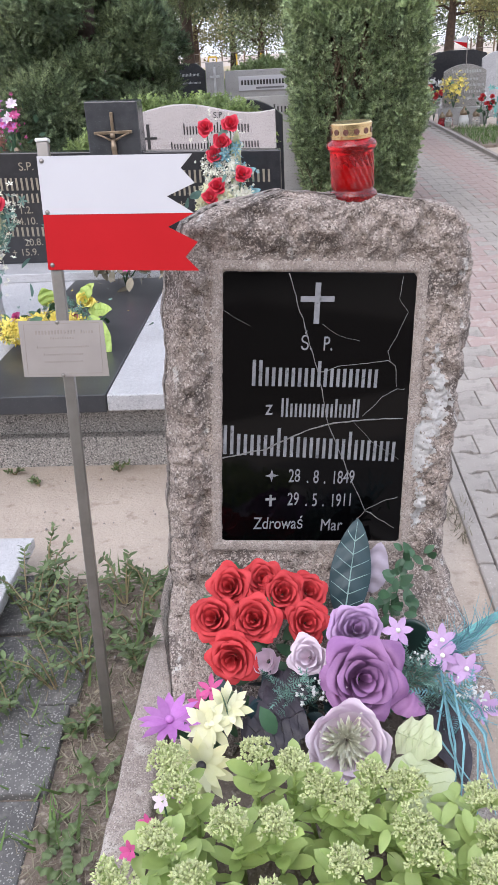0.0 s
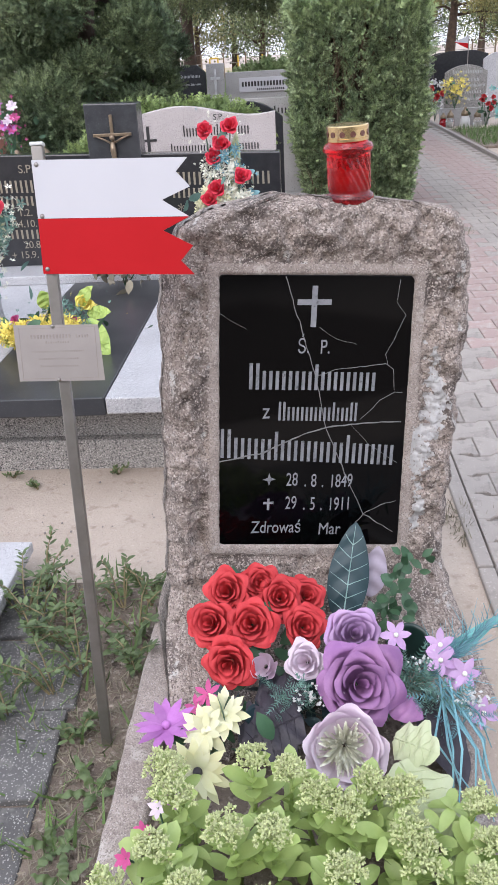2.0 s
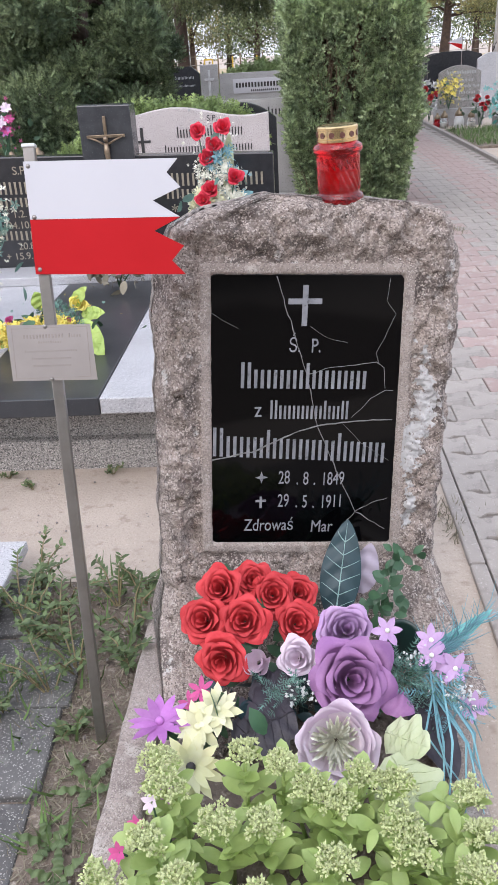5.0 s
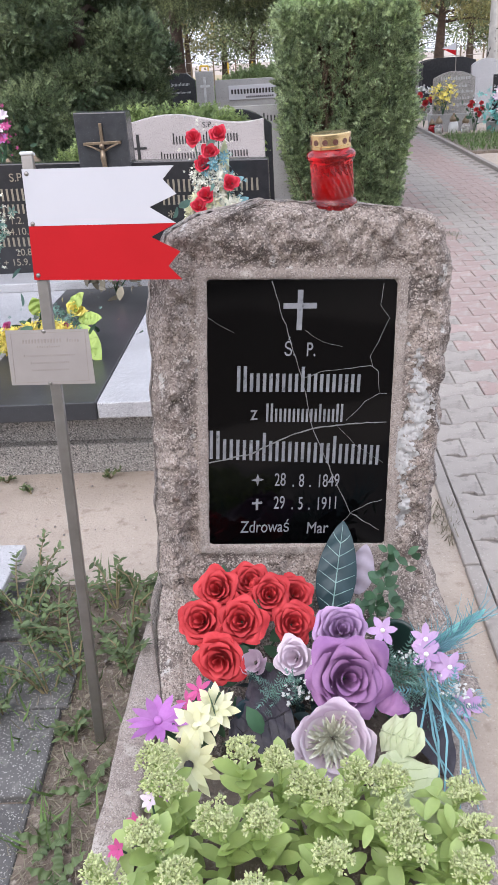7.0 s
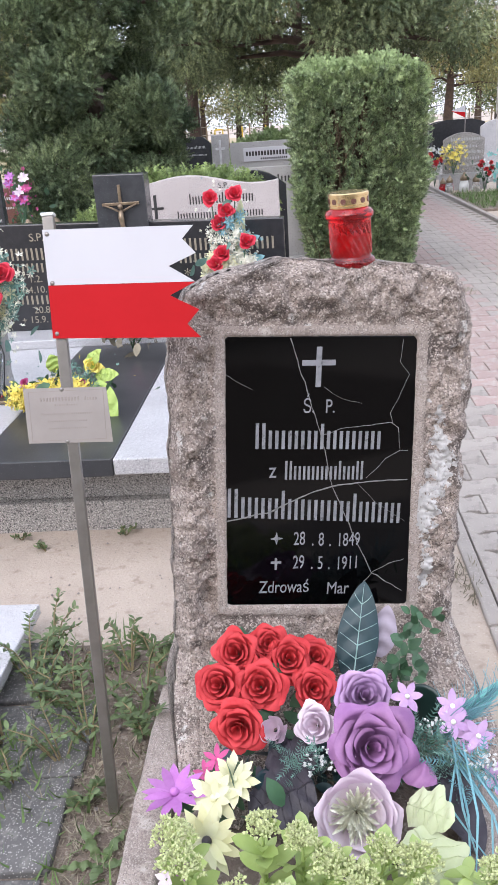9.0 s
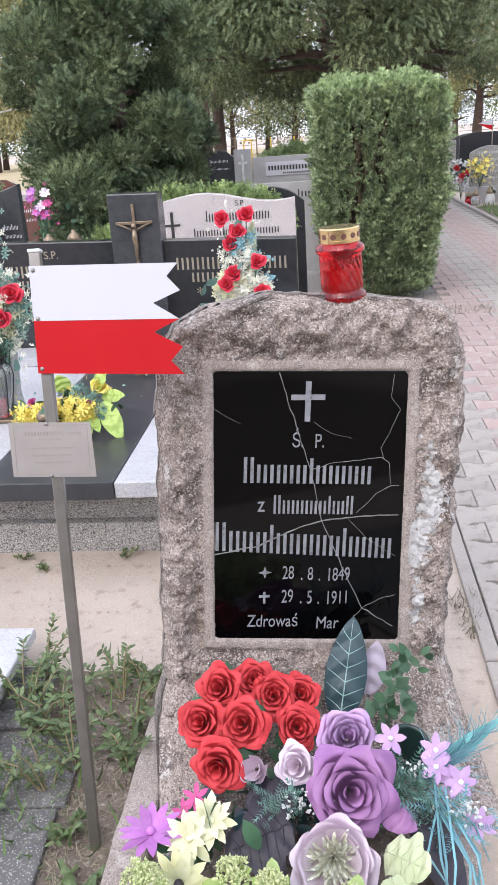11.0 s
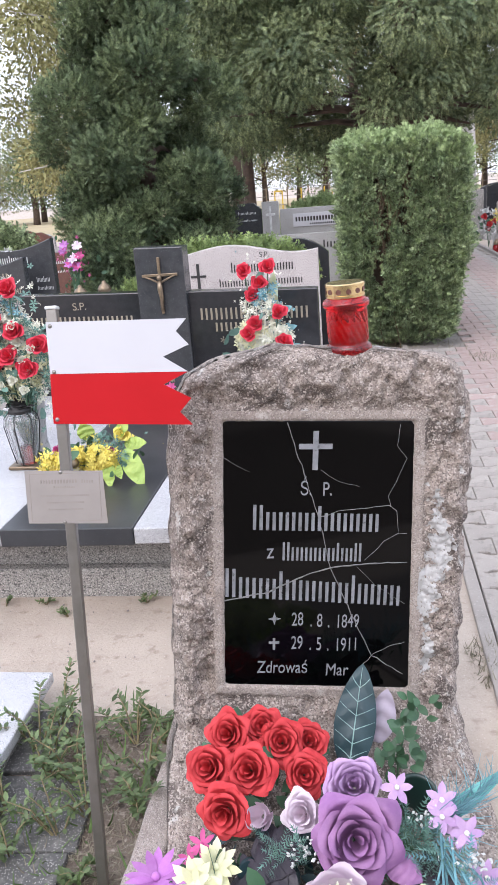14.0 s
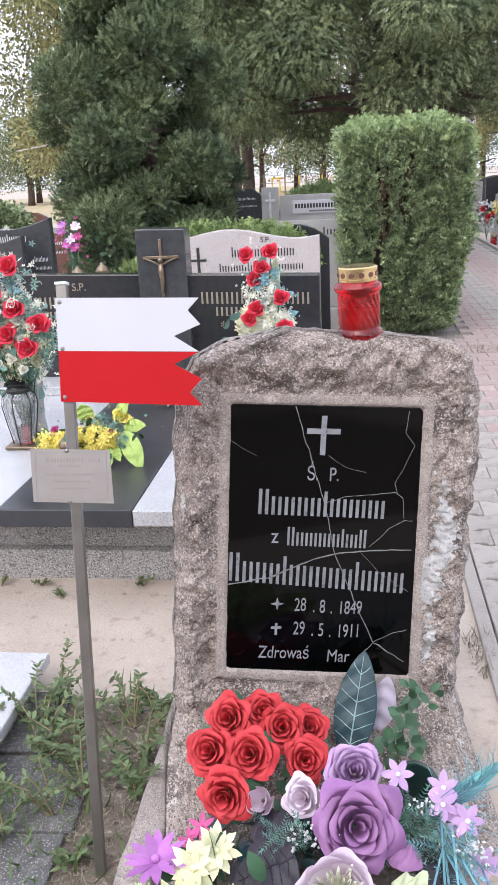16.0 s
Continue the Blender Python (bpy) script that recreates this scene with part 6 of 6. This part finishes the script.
SR = [(x + 0.2, y - 4.15, z - 0.4) for x, y, z in ((-0.214, 4.08, 0.82), (-0.184, 4.1, 1.02), (-0.135, 4.1, 1.1), (-0.255, 4.1, 1.09), (-0.073, 4.06, 0.725), (-0.093, 4.08, 0.872), (-0.25, 4.06, 0.77), (-0.22, 4.12, 0.96))]
sb = bouquet("rose_bouquet", "red roses with white filler flowers before the black headstone", (-0.2, 4.15, 0.4), [(x, y, z, 0.047, "rose", "deep_red_petal") for x, y, z in SR], (("heart", 140, 0.015), ("blue_teal", 30, 0.02)), leaf_m="grey_green", spread=0.17, height=0.6, leaves=30, leaf_size=0.07, mounds=(((0.02, -0.01, 0.35), (0.15, 0.05, 0.07), 420, "heart", 0.018), ((-0.03, -0.015, 0.36), (0.1, 0.05, 0.07), 140, "cream_petal", 0.02), ((0.02, 0.0, 0.47), (0.1, 0.045, 0.12), 260, "heart", 0.016), ((0.04, -0.005, 0.52), (0.08, 0.045, 0.13), 60, "blue_teal", 0.02)), seed=6)
leaf_blade("broad_leaf", (0.06, -0.02, 0.42), (0.09, -0.03, 0.68), 0.06, "lime_leaf", sb, (0, -1, 0.2), 0.2, veins="lime_leaf")
for x, z in ((0.15, 0.5), (0.17, 0.4), (0.19, 0.3)):
    leaf_blade("broad_leaf", (0.05, 0, z - 0.06), (x + 0.02, -0.02, z), 0.06, "blue_teal", sb, (0, -1, 0.4), 0.3, veins="leaf_vein")
bouquet("dried_bouquet", "faded pink and brown dried flowers on the tomb", (-0.72, 4.05, 0.36), ((0.04, -0.02, 0.16, 0.03, "daisy", "pink_petal"), (-0.02, -0.02, 0.15, 0.03, "daisy", "pink_petal"), (0.1, 0.0, 0.13, 0.028, "daisy", "pink_petal"), (0.02, -0.05, 0.1, 0.028, "daisy", "pink_petal")), (("straw", 120, 0.022),), leaf_m="straw", spread=0.16, height=0.16, leaves=50, leaf_size=0.06, seed=7)


def glass_lamp(loc, h, r, m="clear_glass", cap_m="bronze", label="clear glass grave lantern with a dark metal cap"):
    t = thing("grave_lantern", label, "lantern", loc)
    part("glass_body", lathe([(r * 0.7, 0), (r, 0.01), (r, h * 0.35), (r * 0.75, h * 0.55), (r * 0.7, h * 0.6)], 24), m, t, smooth=True)
    part("candle", lathe([(r * 0.55, 0.012), (r * 0.55, h * 0.3)], 16), "wax", t, smooth=True)
    part("cap", lathe([(r * 0.8, h * 0.58), (r * 0.85, h * 0.68), (r * 0.6, h * 0.82), (r * 0.25, h * 0.9), (r * 0.3, h * 0.95), (r * 0.1, h)], 20), cap_m, t, smooth=True)
    return t


glass_lamp((-0.895, 3.02, 0.357), 0.15, 0.045)
glass_lamp((-1.42, 3.1, 0.354), 0.24, 0.06, "dark_plastic", label="dark glass grave lantern")
glass_lamp((-2.05, 6.7, 0.62), 0.2, 0.07, "white_ceramic", label="white grave lantern behind the black headstone")
glass_lamp((-1.85, 6.75, 0.62), 0.22, 0.07, label="clear glass lantern behind the black headstone")
tl = thing("granite_tomb", "low grey granite tomb behind the black headstone", "tomb", (-2.0, 6.9, 0))
part("top_slab", bbox(-0.7, 0.6, -0.4, 0.7, 0.5, 0.62, 0.006), "granite", tl)
part("base", bbox(-0.65, 0.55, -0.36, 0.66, -0.03, 0.5, 0.006), "granite_side", tl)
bouquet("pink_bouquet", "bouquet of pink and magenta flowers in a vase", (-2.2, 7.05, 0.62), [(0.07 * math.cos(k * 2.4), -0.03, 0.42 + 0.1 * math.sin(k * 1.7), 0.05, "daisy", ("pink_petal", "magenta_petal", "pale_petal")[k % 3]) for k in range(12)], (("pink_petal", 60, 0.03),), spread=0.2, height=0.5, leaves=24, seed=8)
bouquet("yellow_bouquet", "sprays of yellow blossoms before a grey headstone", (3.1, 16.25, 0.3), [(0.12 * math.cos(k * 2.4), -0.03, 0.38 + 0.12 * math.sin(k * 1.7), 0.05, "daisy", "yellow_petal") for k in range(12)], (("yellow_petal", 160, 0.05),), spread=0.28, height=0.6, leaves=16, seed=9)
bouquet("mixed_bouquet", "large bouquet of lilac and teal artificial flowers", (3.95, 15.2, 0.02), [(0.14 * math.cos(k * 2.4), -0.05, 0.5 + 0.2 * math.sin(k * 1.7), 0.08, "daisy", ("lilac_petal", "pale_petal", "magenta_petal")[k % 3]) for k in range(12)], (("teal", 140, 0.08), ("white_ceramic", 90, 0.05)), spread=0.4, height=0.75, leaves=30, leaf_size=0.12, leaf_m="teal", seed=10)
bouquet("mixed_bouquet", "small red and green bouquet by a lantern", (3.55, 15.6, 0.02), [(0.1 * math.cos(k * 2.4), -0.05, 0.4 + 0.1 * math.sin(k * 1.7), 0.05, "rose", "red_petal") for k in range(6)], (("white_ceramic", 60, 0.04),), spread=0.3, height=0.5, leaves=30, leaf_size=0.1, seed=11)
bouquet("mixed_bouquet", "red and white bouquet beside the path", (2.95, 17.5, 0.0), [(0.1 * math.cos(k * 2.4), -0.05, 0.5 + 0.2 * math.sin(k * 1.7), 0.07, "rose", ("red_petal", "white_ceramic")[k % 2]) for k in range(8)], (("white_ceramic", 60, 0.05),), spread=0.3, height=0.7, leaves=30, leaf_size=0.1, seed=12)
for x, y, h, r, m_ in ((3.0, 16.05, 0.3, 0.08, "clear_glass"), (3.25, 15.95, 0.35, 0.09, "white_ceramic"), (3.45, 15.85, 0.3, 0.08, "clear_glass"), (4.0, 14.9, 0.3, 0.1, "granite_side"), (2.9, 16.2, 0.25, 0.07, "red_glass")):
    glass_lamp((x, y, 0.0), h, r, m_, label="grave lantern at the foot of a headstone beside the path")
small_flag = thing("small_flag", "small white-and-red flag on a thin stick", "flag", (3.55, 17.6, 0))
part("stick", tube([(0, 0, 0), (0, 0, 1.5)], 0.008, 6), "steel", small_flag)
part("cloth", slab_xz([(0, 1.38), (0, 1.5), (-0.28, 1.42)], -0.002, 0.002, 0), "white_enamel", small_flag)
part("cloth", slab_xz([(0, 1.28), (0, 1.378), (-0.28, 1.415)], -0.002, 0.002, 0), "red_enamel", small_flag)
